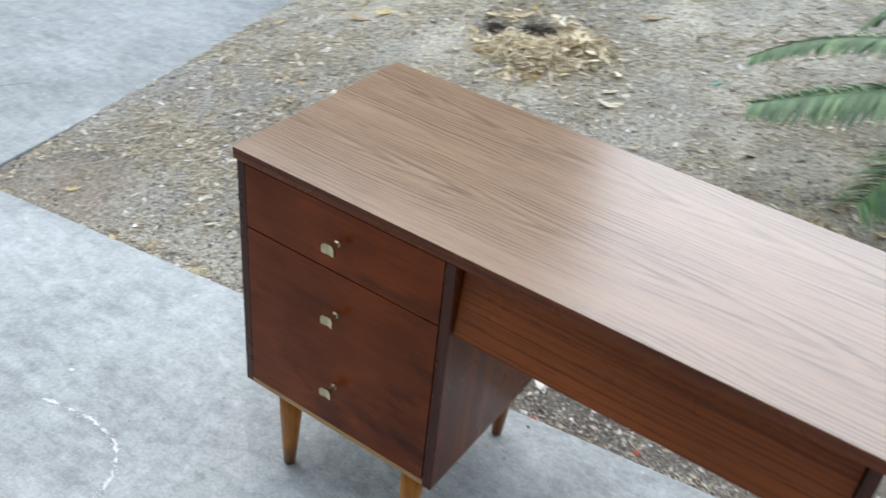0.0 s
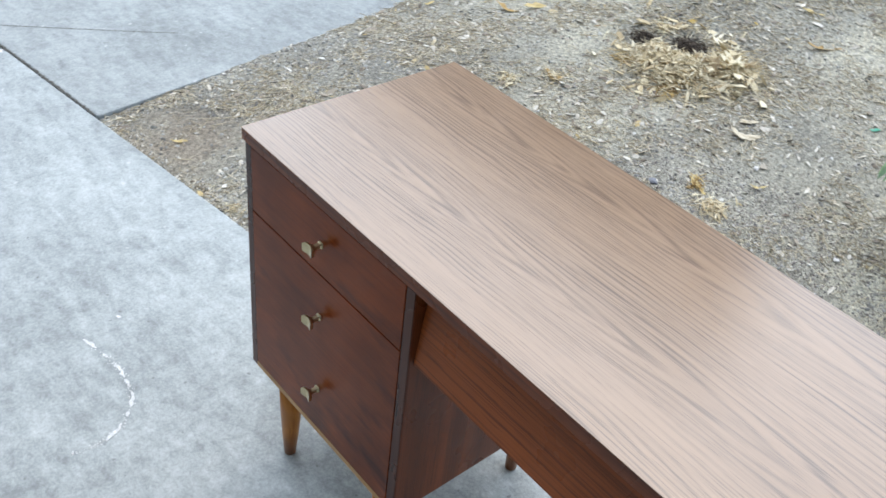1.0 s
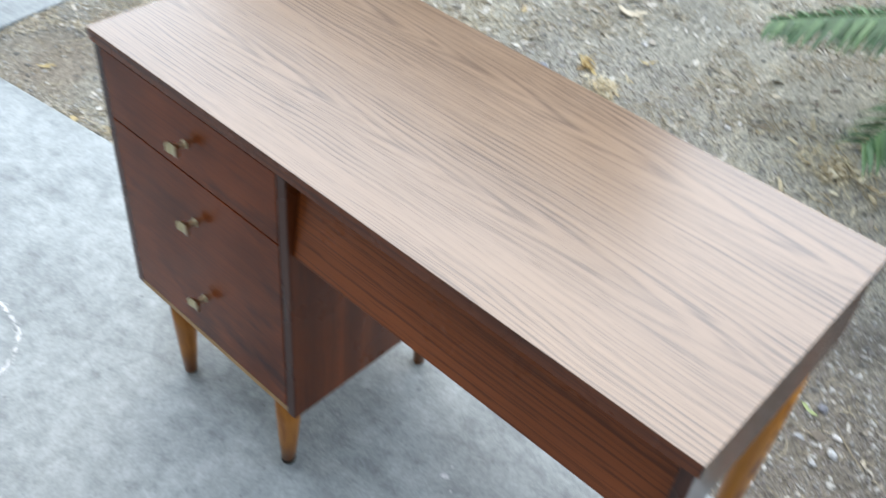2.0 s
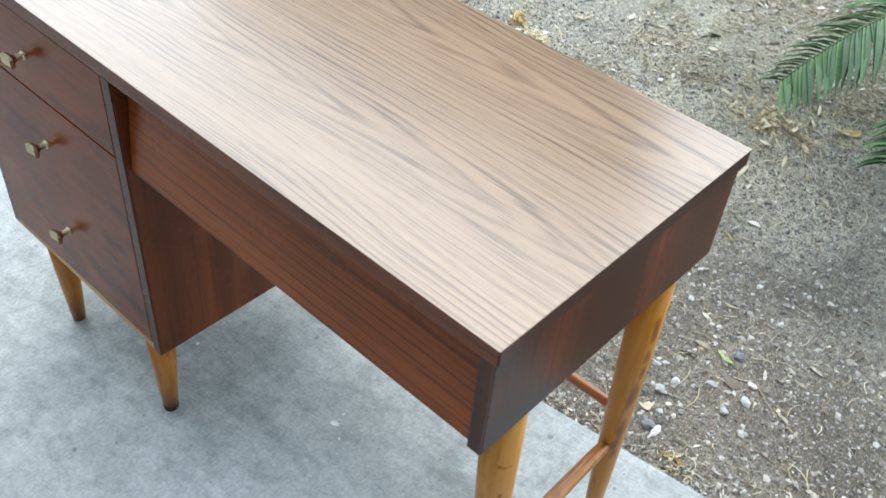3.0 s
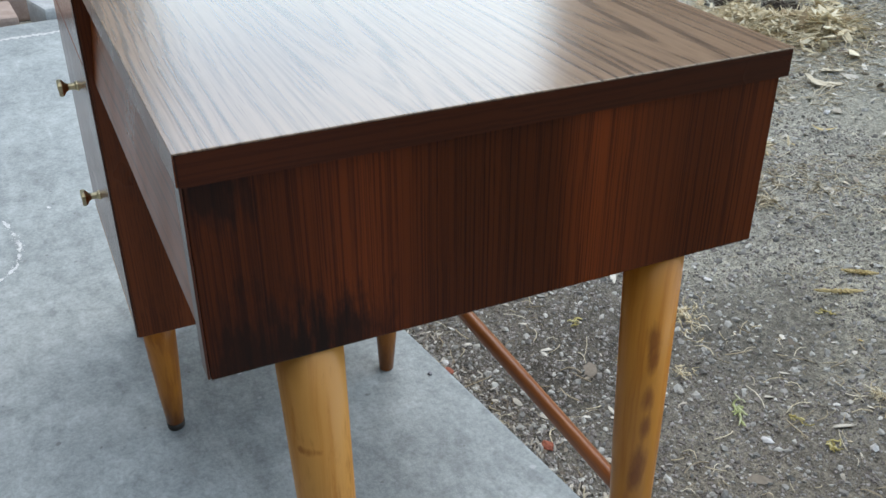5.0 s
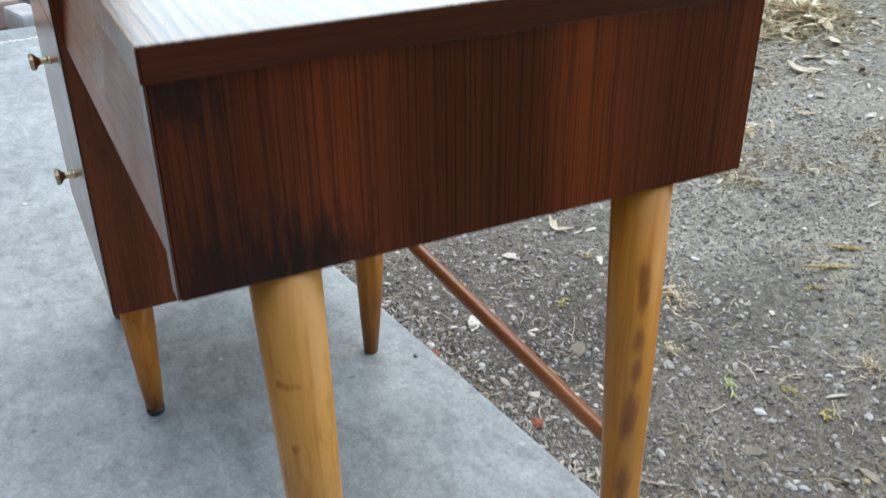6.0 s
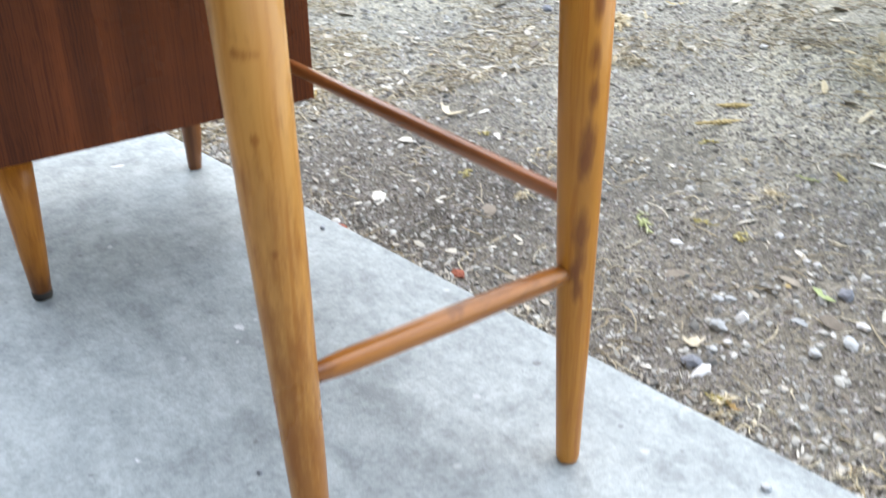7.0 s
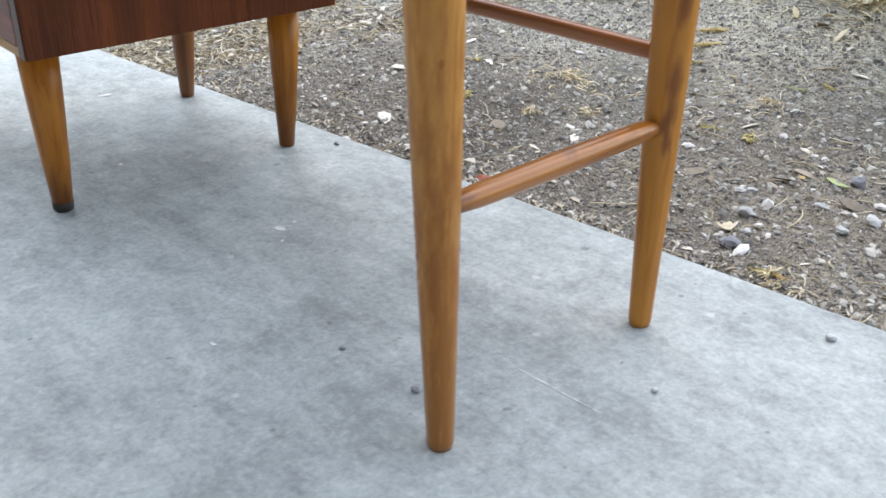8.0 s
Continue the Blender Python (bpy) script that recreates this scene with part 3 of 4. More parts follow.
single("joint", ribbon([along_joint(-4.5, 0.004), along_joint(-0.01, 0.004)], 0.011, 0.0, 1), CRACK, "dirt-filled joint between the two concrete slabs", "joint", kind="structure")
single("mortar_line", ribbon([along_joint(-0.553, -2.5), along_joint(-0.553, -0.005)], 0.024, 0.0, 2), MORTAR, "white mortar line between slab and border strip", "mortar", kind="structure")
single("crack", ribbon([(-2.3, 0.06), (-2.09, 0.22), (-1.98, 0.38), (-1.83, 0.6), (-1.74, 0.74)], 0.004, 0.0, 3), CRACK, "hairline crack in the pale concrete", "crack", kind="structure")


# ---- the desk ----
L, D, H = 1.094, 0.460, 0.76
TOP_T, FOOT, SPLIT, BOX = 0.023, 0.224, 0.461, 0.594
UNDER = H - TOP_T
desk = thing("desk", (L / 2, D / 2, 0), "mid-century walnut kneehole desk with honey-coloured tapered legs", "desk")
part("desktop", box(0, L, 0, D, UNDER, H - 0.0012, 0.0015), EDGE_BAND, desk, "dark walnut edge of the top")
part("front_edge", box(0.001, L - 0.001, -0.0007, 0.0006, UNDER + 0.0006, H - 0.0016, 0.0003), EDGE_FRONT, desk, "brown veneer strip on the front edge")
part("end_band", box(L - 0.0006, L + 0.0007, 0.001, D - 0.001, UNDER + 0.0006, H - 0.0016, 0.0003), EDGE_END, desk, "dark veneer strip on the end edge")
part("laminate_sheet", box(-0.0004, L + 0.0009, -0.0009, D + 0.0004, H - 0.0012, H, 0.0005), LAMINATE, desk, "pale walnut-grain laminate sheet")

# pedestal: sides, bottom, back and two drawers
BACK = 0.443
part("side_panel", box(0.006, 0.024, 0.002, BACK, FOOT, UNDER, 0.0015), STILE, desk, "dark walnut pedestal side")
part("side_panel", box(SPLIT - 0.019, SPLIT, 0.002, BACK, FOOT, UNDER, 0.0015), VENEER_SIDE, desk, "reddish walnut pedestal side in the kneehole")
part("stile", box(SPLIT - 0.0185, SPLIT - 0.0005, 0.0, 0.0018, FOOT + 0.001, UNDER - 0.001, 0.0004), STILE, desk, "dark front edge of the pedestal side")
part("bottom_board", box(0.0245, SPLIT - 0.0195, 0.001, BACK - 0.012, FOOT + 0.001, FOOT + 0.013, 0.001), RAW_EDGE, desk, "pale raw board edge under the drawers")
part("back_panel", box(0.0245, SPLIT - 0.0195, BACK - 0.011, BACK - 0.001, FOOT + 0.001, UNDER - 0.001, 0.001), VENEER_SIDE, desk)
part("inner_board", box(0.026, SPLIT - 0.021, 0.024, 0.034, FOOT + 0.014, UNDER - 0.001, 0.0), INSIDE, desk, "inside board coloured dark for the shade behind the drawer fronts")


def knob(x, y, z, parent):
    """A flared square brass knob with a hollowed face."""
    own = bmesh.new()
    rows = []
    for out, half in ((0.0, 0.0068), (0.002, 0.0066), (0.0042, 0.0048), (0.0125, 0.0045), (0.0165, 0.0066), (0.0195, 0.0102), (0.0215, 0.0112), (0.0275, 0.0114)):
        ring = []
        for k in range(16):
            a = 6.28319 * (k + 0.5) / 16
            c, s = math.cos(a), math.sin(a)
            sq = half / max(abs(c), abs(s)) * 0.93
            # the face is a hollow curve from side to side
            dip = 0.0046 * (1 - (abs(c * sq) / max(half, 1e-6)) ** 2) if out > 0.026 else 0.0
            ring.append(own.verts.new((x + c * sq * (1.22 if out > 0.019 else 0.95), y - out + dip, z + s * sq * 0.95)))
        rows.append(ring)
    for p, q in zip(rows, rows[1:]):
        for k in range(16):
            own.faces.new((p[k], p[(k + 1) % 16], q[(k + 1) % 16], q[k]))
    own.faces.new(rows[0])
    middle = own.verts.new((x, y - 0.0229, z))
    for k in range(16):
        own.faces.new((rows[-1][k], rows[-1][(k + 1) % 16], middle))
    bmesh.ops.recalc_face_normals(own, faces=own.faces[:])
    part("knob", own, BRASS, parent, "flared square brass knob")


CUT = 0.606
upper = part("drawer", box(0.0265, SPLIT - 0.0215, 0.0005, 0.02, CUT + 0.0018, UNDER - 0.002, 0.0012), VENEER_FRONT, desk, "shallow top drawer front with one brass knob")
lower = part("drawer", box(0.0265, SPLIT - 0.0215, 0.0005, 0.02, FOOT + 0.0145, CUT - 0.0014, 0.0012), VENEER_FRONT, desk, "deep lower drawer front with two brass knobs")
part("raw_edge", box(SPLIT - 0.0212, SPLIT - 0.0198, 0.004, 0.018, 0.692, 0.722, 0.0003), RAW_EDGE, upper, "bare pale strip in the gap beside the drawer")
knob(0.232, 0.0006, 0.668, upper)
knob(0.232, 0.0006, 0.515, lower)
knob(0.232, 0.0006, 0.342, lower)

# the shallow box over the kneehole, with a drawer front that leans back to a finger recess
END = L - 0.004
part("end_panel", box(END - 0.018, END, 0.003, 0.455, BOX, UNDER, 0.0015), VENEER_END, desk, "dark striped walnut end with stained corners")
part("end_edge", box(END - 0.0175, END - 0.0005, 0.001, 0.0028, BOX + 0.001, UNDER - 0.001, 0.0004), STILE, desk, "dark front edge of the end panel")
part("rear_rail", box(SPLIT + 0.0005, END - 0.0185, 0.438, 0.452, BOX + 0.001, UNDER - 0.001, 0.001), VENEER_APRON, desk)
part("box_bottom", box(SPLIT + 0.0005, END - 0.0185, 0.026, 0.4375, BOX + 0.001, BOX + 0.009, 0.001), VENEER_SIDE, desk, "plain underside of the kneehole box")
part("pencil_drawer", prism([(0.008, BOX + 0.0005), (0.0255, BOX + 0.0005), (0.042, UNDER - 0.003), (0.025, UNDER - 0.003)], "x", SPLIT + 0.002, END - 0.02, 0.0012), VENEER_APRON, desk, "slanted walnut pencil drawer front with a finger recess")
part("recess_back", box(SPLIT + 0.0005, END - 0.0185, 0.055, 0.063, BOX + 0.01, UNDER - 0.001, 0.0), INSIDE, desk, "back of the finger recess, coloured dark for its shade")


def leg(foot, top, r_foot, r_top, material, label, tip=None):
    shape = [(0.0, r_foot * 0.86), (0.012, r_foot), (0.3, r_foot + (r_top - r_foot) * 0.38), (0.65, r_foot + (r_top - r_foot) * 0.75), (1.0, r_top)]
    ob = part("leg", turned(foot, top, shape, 28), material, desk, label, True)
    if tip:
        share, stuff, words = tip
        f, t = Vector(foot), Vector(top)
        grow = [(s, r) for s, r in shape if 0 < s < share]
        low, high = max(p for p in shape if p[0] <= share), min(p for p in shape if p[0] > share)
        grow.append((share, low[1] + (high[1] - low[1]) * (share - low[0]) / (high[0] - low[0])))
        part("foot_tip", turned(f + Vector((0, 0, -0.0002)), f.lerp(t, share), [(0.0, r_foot * 0.88)] + [(s / share, r + 0.0006) for s, r in grow], 28), stuff, ob, words, True)
    return ob


black = (0.06, BLACK_TIP, "scuffed black foot")
leg((0.087, 0.036, 0), (0.097, 0.034, FOOT + 0.001), 0.0125, 0.025, HONEY_SHORT, "honey beech tapered leg with a dark foot")
leg((0.391, 0.036, 0), (0.404, 0.034, FOOT + 0.001), 0.0125, 0.025, HONEY_SHORT, "honey beech tapered leg with a black foot", black)
leg((0.391, 0.392, 0), (0.392, 0.398, FOOT + 0.001), 0.0120, 0.0245, HONEY_SHORT, "honey beech tapered leg stained dark towards its foot")
leg((0.088, 0.388, 0), (0.084, 0.398, FOOT + 0.001), 0.0120, 0.0245, HONEY_SHADED, "beech tapered leg coloured darker for the shade under the pedestal")
leg((1.075, 0.091, 0), (1.063, 0.077, BOX + 0.001), 0.0125, 0.0256, HONEY, "long honey beech tapered leg")
leg((1.069, 0.394, 0), (1.063, 0.379, BOX + 0.001), 0.0125, 0.0248, HONEY_WORN, "long honey beech leg with dark worn streaks")
part("stretcher", turned((1.071, 0.096, 0.236), (1.067, 0.382, 0.234), [(0, 0.0075), (0.02, 0.0085), (0.12, 0.0105), (0.5, 0.0115), (0.88, 0.0105), (0.98, 0.0085), (1, 0.0075)], 18), ROD_Y, desk, "turned reddish dowel between the long legs", True)
part("stretcher", turned((1.052, 0.388, 0.302), (SPLIT - 0.002, 0.392, 0.290), [(0, 0.0075), (0.03, 0.0085), (0.5, 0.0095), (0.97, 0.0085), (1, 0.0075)], 18), ROD_X, desk, "long reddish dowel from the rear leg to the pedestal", True)


# ---- the palm beside the bed ----
CROWN = Vector((1.3, 1.95, 0.62))


def arc_points(tip, sag, n=26):
    """The stem from the crown up and over to its drooping tip."""
    pts = []
    for i in range(n + 1):
        s = i / n
        p = CROWN.lerp(Vector(tip), s)
        p.z += sag * 2.6 * s * (1 - s ** 3)
        pts.append(p)
    return pts


def frond_part(palm, tip, sag, length, seed):
    r = random.Random(seed)
    pts = arc_points(tip, sag)
    own = bmesh.new()
    rings = []
    for i, p in enumerate(pts):
        rad = 0.007 * (1 - i / len(pts)) + 0.0014
        rings.append([own.verts.new(p + Vector((rad * math.cos(a), rad * math.sin(a) * 0.6, rad * math.sin(a)))) for a in (0, 1.257, 2.513, 3.77, 5.027)])
    for p, q in zip(rings, rings[1:]):
        for k in range(5):
            own.faces.new((p[k], p[(k + 1) % 5], q[(k + 1) % 5], q[k]))
    own.faces.new(rings[-1])
    bmesh.ops.recalc_face_normals(own, faces=own.faces[:])
    stem = part("frond", own, RACHIS, palm, "arching green pinnate frond", True)
    own = bmesh.new()
    steps = 112
    for i in range(steps):
        s = 0.12 + 0.88 * i / (steps - 1)
        f = s * (len(pts) - 1)
        k = min(int(f), len(pts) - 2)
        p = pts[k].lerp(pts[k + 1], f - k)
        go = (pts[k + 1] - pts[k]).normalized()
        side = go.cross(Vector((0, 0, 1))).normalized()
        long = length * (0.35 + 0.65 * math.sin(min(1.0, (1 - s) * 2.6 + 0.12) * 1.5708)) * r.uniform(0.85, 1.1)
        for sign in (-1, 1):
            out = (side * sign * 0.9 + go * r.uniform(0.38, 0.6) + Vector((0, 0, r.uniform(0.05, 0.3)))).normalized()
            wide = out.cross(Vector((0, 0, 1))).normalized() * 0.0074
            row = []
            for j, w in ((0, 0.5), (0.3, 1.0), (0.65, 0.8), (1.0, 0.08)):
                c = p + out * long * j + Vector((0, 0, -0.5 * long * j * j))
                row.append((own.verts.new(c + wide * w), own.verts.new(c + Vector((0, 0, -0.0016 * w))), own.verts.new(c - wide * w)))
            for a, b in zip(row, row[1:]):
                own.faces.new((a[0], a[1], b[1], b[0]))
                own.faces.new((a[1], a[2], b[2], b[1]))
    leaves = part("blade", own, FROND, stem, "narrow blue-green leaflets", True)
    tagged(leaves, kind="stuff")


def build_palm():
    palm = thing("palm", (CROWN.x, CROWN.y, soil_height(CROWN.x, CROWN.y)), "young palm with arching blue-green pinnate fronds", "palm")
    base = soil_height(CROWN.x, CROWN.y) - 0.03
    part("trunk", turned((CROWN.x, CROWN.y, base), (CROWN.x, CROWN.y, CROWN.z), [(0, 0.11), (0.15, 0.095), (0.4, 0.1), (0.7, 0.085), (0.92, 0.06), (1, 0.03)], 16), BARK, palm, "short fibrous trunk")
    for k, (tip, sag, length) in enumerate((
        ((0.47, 1.54, 0.43), 0.02, 0.13),
        ((0.85, 1.23, 0.42), 0.08, 0.14),
        ((0.385, 1.75, 0.48), 0.07, 0.085),
        ((1.12, 1.12, 0.42), 0.08, 0.12),
        ((0.6, 2.25, 0.5), 0.14, 0.1),
        ((1.0, 2.75, 0.55), 0.16, 0.1),
        ((1.7, 2.6, 0.6), 0.16, 0.1),
        ((2.1, 2.1, 0.55), 0.16, 0.1),
        ((1.85, 1.45, 0.5), 0.16, 0.1))):
        frond_part(palm, tip, sag, length, 40 + k)


build_palm()


# ---- stones, leaves and litter, one by one ----
def stone_bm(x, y, z, sx, sy, sz, turn, seed, rough=0.5, sink=0.35, sharp=False):
    own = bmesh.new()
    bmesh.ops.create_icosphere(own, subdivisions=1 if sharp else 2, radius=0.8)
    r = random.Random(seed)
    off = r.uniform(0, 90)
    m = pose(x, y, z + sz * (1 - sink), r.uniform(-12, 12), r.uniform(-12, 12), turn)
    for v in own.verts:
        k = 1 + rough * noise.noise(v.co * 1.6 + Vector((off, 0, 0)))
        v.co = m @ Vector((v.co.x * sx * k, v.co.y * sy * k, v.co.z * sz * k))
    return own


def leaf_bm(x, y, z, long, wide, turn, seed, curl=0.25, fold=0.3, lift=0.004):
    """A dry leaf, pointed at both ends, folded along its rib and curled lengthwise."""
    own = bmesh.new()
    r = random.Random(seed)
    m = pose(x, y, z + lift, r.uniform(-10, 10), r.uniform(-8, 8), turn)
    rows = []
    for i in range(9):
        s = i / 8
        w = wide / 2 * math.sin(math.pi * min(max(s, 0.03), 0.97)) ** 0.75 * r.uniform(0.55, 1.25)
        h = curl * long * ((2 * s - 1) ** 2) * 0.6
        bend = 0.35 * wide * math.sin(s * 4 + seed)
        rows.append([own.verts.new(m @ Vector(((s - 0.5) * long, bend + q * w, h + abs(q) * w * fold))) for q in (-r.uniform(0.5, 1.25), -0.5, 0, 0.5, r.uniform(0.5, 1.25))])
    for a, b in zip(rows, rows[1:]):
        for k in range(4):
            own.faces.new((a[k], b[k], b[k + 1], a[k + 1]))
    bmesh.ops.recalc_face_normals(own, faces=own.faces[:])
    bmesh.ops.solidify(own, geom=own.faces[:], thickness=0.0006)
    return own


def stone(x, y, sx, sy, sz, turn, material, label, category="stone", on=None, seed=None):
    z = soil_height(x, y) if on is None else on
    single("stone", stone_bm(x, y, z, sx, sy, sz, turn, seed or int(x * 1000 + y * 377), sink=0.42 if on is None else 0.3, sharp=material is WHITE_CHIP), material, label, category)


def leaf(name, x, y, long, wide, turn, material, label, curl=0.25, fold=0.3, lift=0.004):
    single(name, leaf_bm(x, y, soil_height(x, y), long, wide, turn, int(x * 991 + y * 313), curl, fold, lift), material, label, "leaf", smooth=True)


def sprig(name, x, y, spread, count, long, material, label, seed, turn=None, run=0.0):
    """A few short bent stalks caught together, strewn along a line where it has a heading."""
    own = bmesh.new()
    r = random.Random(seed)
    for _ in range(count):
        head = radians(turn) + r.uniform(-0.9, 0.9) if turn is not None else r.uniform(0, 6.283)
        t = r.uniform(-0.5, 0.5) * run
        px = x + r.uniform(-1, 1) * spread * 0.6 + t * math.cos(radians(turn or 0))
        py = y + r.uniform(-1, 1) * spread * 0.6 + t * math.sin(radians(turn or 0))
        size, bow, fat = long * r.uniform(0.5, 1.0), r.uniform(-0.35, 0.35), r.uniform(0.0011, 0.0024)
        pz = soil_height(px, py) + 0.0022
        rings = []
        for i in range(6):
            s = i / 5 - 0.5
            q = fat * (1.1 - 1.5 * s * s) * r.uniform(0.6, 1.25)
            cx, cy, cz = s * size, bow * size * (0.25 - s * s) * 2, 0.004 * r.random() + 0.05 * size
            rings.append([own.verts.new((px + cx * math.cos(head) - (cy + q * math.cos(a)) * math.sin(head), py + cx * math.sin(head) + (cy + q * math.cos(a)) * math.cos(head), pz + cz + q * 0.7 * math.sin(a))) for a in (0.4, 1.97, 3.54, 5.11)])
        for p, q in zip(rings, rings[1:]):
            for i in range(4):
                own.faces.new((p[i], p[(i + 1) % 4], q[(i + 1) % 4], q[i]))
        own.faces.new(rings[0])
        own.faces.new(rings[-1])
    bmesh.ops.recalc_face_normals(own, faces=own.faces[:])
    single(name, own, material, label, "sprig", kind="stuff")


def catkin(x, y, long, turn, label, seed):
    """A dry catkin: a bent spike of short ragged scales."""
    own = bmesh.new()
    r = random.Random(seed)
    m = pose(x, y, soil_height(x, y) + 0.003, 0, 0, turn)
    rings = []
    for i in range(25):
        s = i / 24
        fat = 0.0046 * math.sin(math.pi * min(max(s, 0.06), 0.95)) ** 0.5
        rings.append([own.verts.new(m @ Vector(((s - 0.5) * long, 0.12 * long * (s - 0.5) ** 2 + fat * r.uniform(0.5, 1.5) * math.cos(a), 0.002 + fat * r.uniform(0.5, 1.4) * math.sin(a)))) for a in (0, 0.9, 1.8, 2.7, 3.6, 4.5, 5.4)])
    for p, q in zip(rings, rings[1:]):
        for k in range(7):
            own.faces.new((p[k], p[(k + 1) % 7], q[(k + 1) % 7], q[k]))
    own.faces.new(rings[0])
    own.faces.new(rings[-1])
    bmesh.ops.recalc_face_normals(own, faces=own.faces[:])
    single("catkin", own, YELLOW_LEAF, label, "catkin")


for x, y, sx, sy, sz, turn, mat, label in (
    (-0.066, 1.369, 0.017, 0.013, 0.009, 20, SLATE_PEBBLE, "blue-grey pebble half sunk in the soil"),
    (0.459, 1.506, 0.013, 0.01, 0.007, 0, WHITE_CHIP, "small white pebble on the soil"),
    (0.084, 1.655, 0.012, 0.01, 0.007, 0, WHITE_CHIP, "small pale pebble on the soil"),
    (1.027, 0.641, 0.015, 0.012, 0.009, 40, SLATE_PEBBLE, "rounded blue-grey pebble near the slab edge"),
    (1.046, 0.640, 0.023, 0.009, 0.005, 85, WHITE_CHIP, "long white stone chip near the slab edge"),
    (1.000, 0.722, 0.016, 0.013, 0.008, 10, GREY_STONE, "pale grey stone among grit"),
    (1.012, 0.757, 0.013, 0.011, 0.008, 60, WHITE_CHIP, "white angular stone among grit"),
    (1.030, 0.706, 0.009, 0.008, 0.005, 0, WHITE_CHIP, "small white stone among grit"),
    (1.072, 0.894, 0.013, 0.012, 0.010, 0, SLATE_PEBBLE, "dark slate pebble beside a pale leaf"),
    (1.066, 0.801, 0.013, 0.009, 0.005, 20, GREY_STONE, "flat grey stone in the soil"),
    (1.136, 0.807, 0.014, 0.012, 0.008, 0, GREY_STONE, "light grey stone in the soil"),
    (1.116, 0.764, 0.011, 0.009, 0.006, 0, GREY_STONE, "light grey stone in the soil"),
    (1.125, 0.85, 0.018, 0.009, 0.006, -20, WHITE_CHIP, "pale flat stone in the soil"),
    (0.960, 0.770, 0.010, 0.008, 0.004, 15, GREY_STONE, "flat pale grey stone among grit"),
    (0.971, 0.783, 0.010, 0.007, 0.004, 40, GREY_STONE, "flat pale grey stone among grit"),
    (0.986, 0.927, 0.008, 0.006, 0.005, 30, WHITE_CHIP, "small white stone among grit"),
    (0.999, 0.933, 0.007, 0.006, 0.005, 70, WHITE_CHIP, "small white stone among grit"),
    (1.027, 0.681, 0.011, 0.009, 0.006, 20, GREY_STONE, "pale grey stone near the slab edge"),
    (0.918, 0.956, 0.009, 0.008, 0.006, 0, WHITE_CHIP, "small white pebble on the soil"),
    (0.672, 0.545, 0.014, 0.01, 0.006, 30, BRICK_CHIP, "red brick crumb at the slab edge"),
    (0.43, 0.49, 0.016, 0.011, 0.006, 10, BRICK_CHIP, "red brick crumb at the slab edge"),
    (0.405, 0.497, 0.010, 0.008, 0.006, 10, WHITE_CHIP, "small white stone at the slab edge"),
    (-1.326, 0.316, 0.011, 0.007, 0.004, 70, PALE_LEAF, "pale chip of wood in the slab corner"),
):
    stone(x, y, sx, sy, sz, turn, mat, label)
for x, y, sx, sy, sz, label in (
    (1.226, 0.525, 0.0085, 0.007, 0.005, "grey pebble lying on the concrete"),
    (1.155, 0.304, 0.0055, 0.0048, 0.0036, "tiny grey pebble lying on the concrete"),
    (1.000, 0.127, 0.0075, 0.006, 0.0036, "dark grey pebble on the concrete beside the leg"),
    (0.896, 0.117, 0.005, 0.004, 0.0022, "dark crumb lying on the concrete"),
    (0.44, 0.452, 0.006, 0.005, 0.004, "dark grey pebble at the concrete edge"),
):
    stone(x, y, sx * 0.85, sy * 0.85, sz * 0.9, 20, SLATE_PEBBLE if "dark" in label else PALE_PEBBLE, label, "pebble", 0.0)

leaf("dry_leaf", -0.03, 1.752, 0.1, 0.038, 35, PALE_LEAF, "bleached dry leaf lying on the soil", 0.15)
leaf("dry_leaf", -0.06, 1.80, 0.06, 0.03, 70, PALE_LEAF, "bleached dry leaf fragment on the soil", 0.2)
sprig("dry_sheaf", 0.018, 1.462, 0.022, 20, 0.075, SHEAF, "golden-brown sheaf of dry leaf stalks", 110, 119, 0.035)
sprig("dry_sheaf", -0.34, 1.77, 0.06, 44, 0.08, SHEAF, "golden dry leaf shreds before the straw heap", 111, 95, 0.06)
sprig("dry_sheaf", -0.55, 1.78, 0.06, 34, 0.07, SHEAF, "golden dry leaf shreds before the straw heap", 112, 40, 0.05)
leaf("yellow_leaf", 0.141, 1.594, 0.055, 0.014, 43, YELLOW_LEAF, "narrow yellow leaf on the soil")
leaf("dry_leaf", -0.613, 1.432, 0.045, 0.018, 59, PALE_LEAF, "pale dry leaf on the soil")
leaf("tan_leaf", -0.64, 1.53, 0.07, 0.04, 20, TAN_LEAF, "tan leaf on the soil")
leaf("yellow_leaf", -1.1, 0.404, 0.05, 0.018, 40, YELLOW_LEAF, "yellow leaf near the slab corner")
leaf("yellow_leaf", -1.44, 1.66, 0.035, 0.03, 40, YELLOW_LEAF, "bright yellow leaf at the slab edge")
leaf("tan_leaf", -1.17, 1.82, 0.11, 0.045, 25, TAN_LEAF, "tan leaf litter on the soil")
leaf("tan_leaf", -1.08, 1.87, 0.09, 0.04, 60, YELLOW_LEAF, "yellow leaf litter on the soil")
leaf("tan_leaf", -0.147, 2.312, 0.12, 0.035, 40, TAN_LEAF, "long tan leaf on the soil")
leaf("yellow_leaf", -0.302, 2.464, 0.09, 0.02, 30, YELLOW_LEAF, "long yellow leaf on the soil")
catkin(0.588, 1.257, 0.066, 52, "yellow catkin lying on the soil", 1)
catkin(0.61, 1.196, 0.1, 63, "long yellow catkin lying on the soil", 2)
sprig("seed_sprig", 0.627, 1.144, 0.014, 5, 0.022, SPRIG, "small yellow seed sprig on the soil", 101)
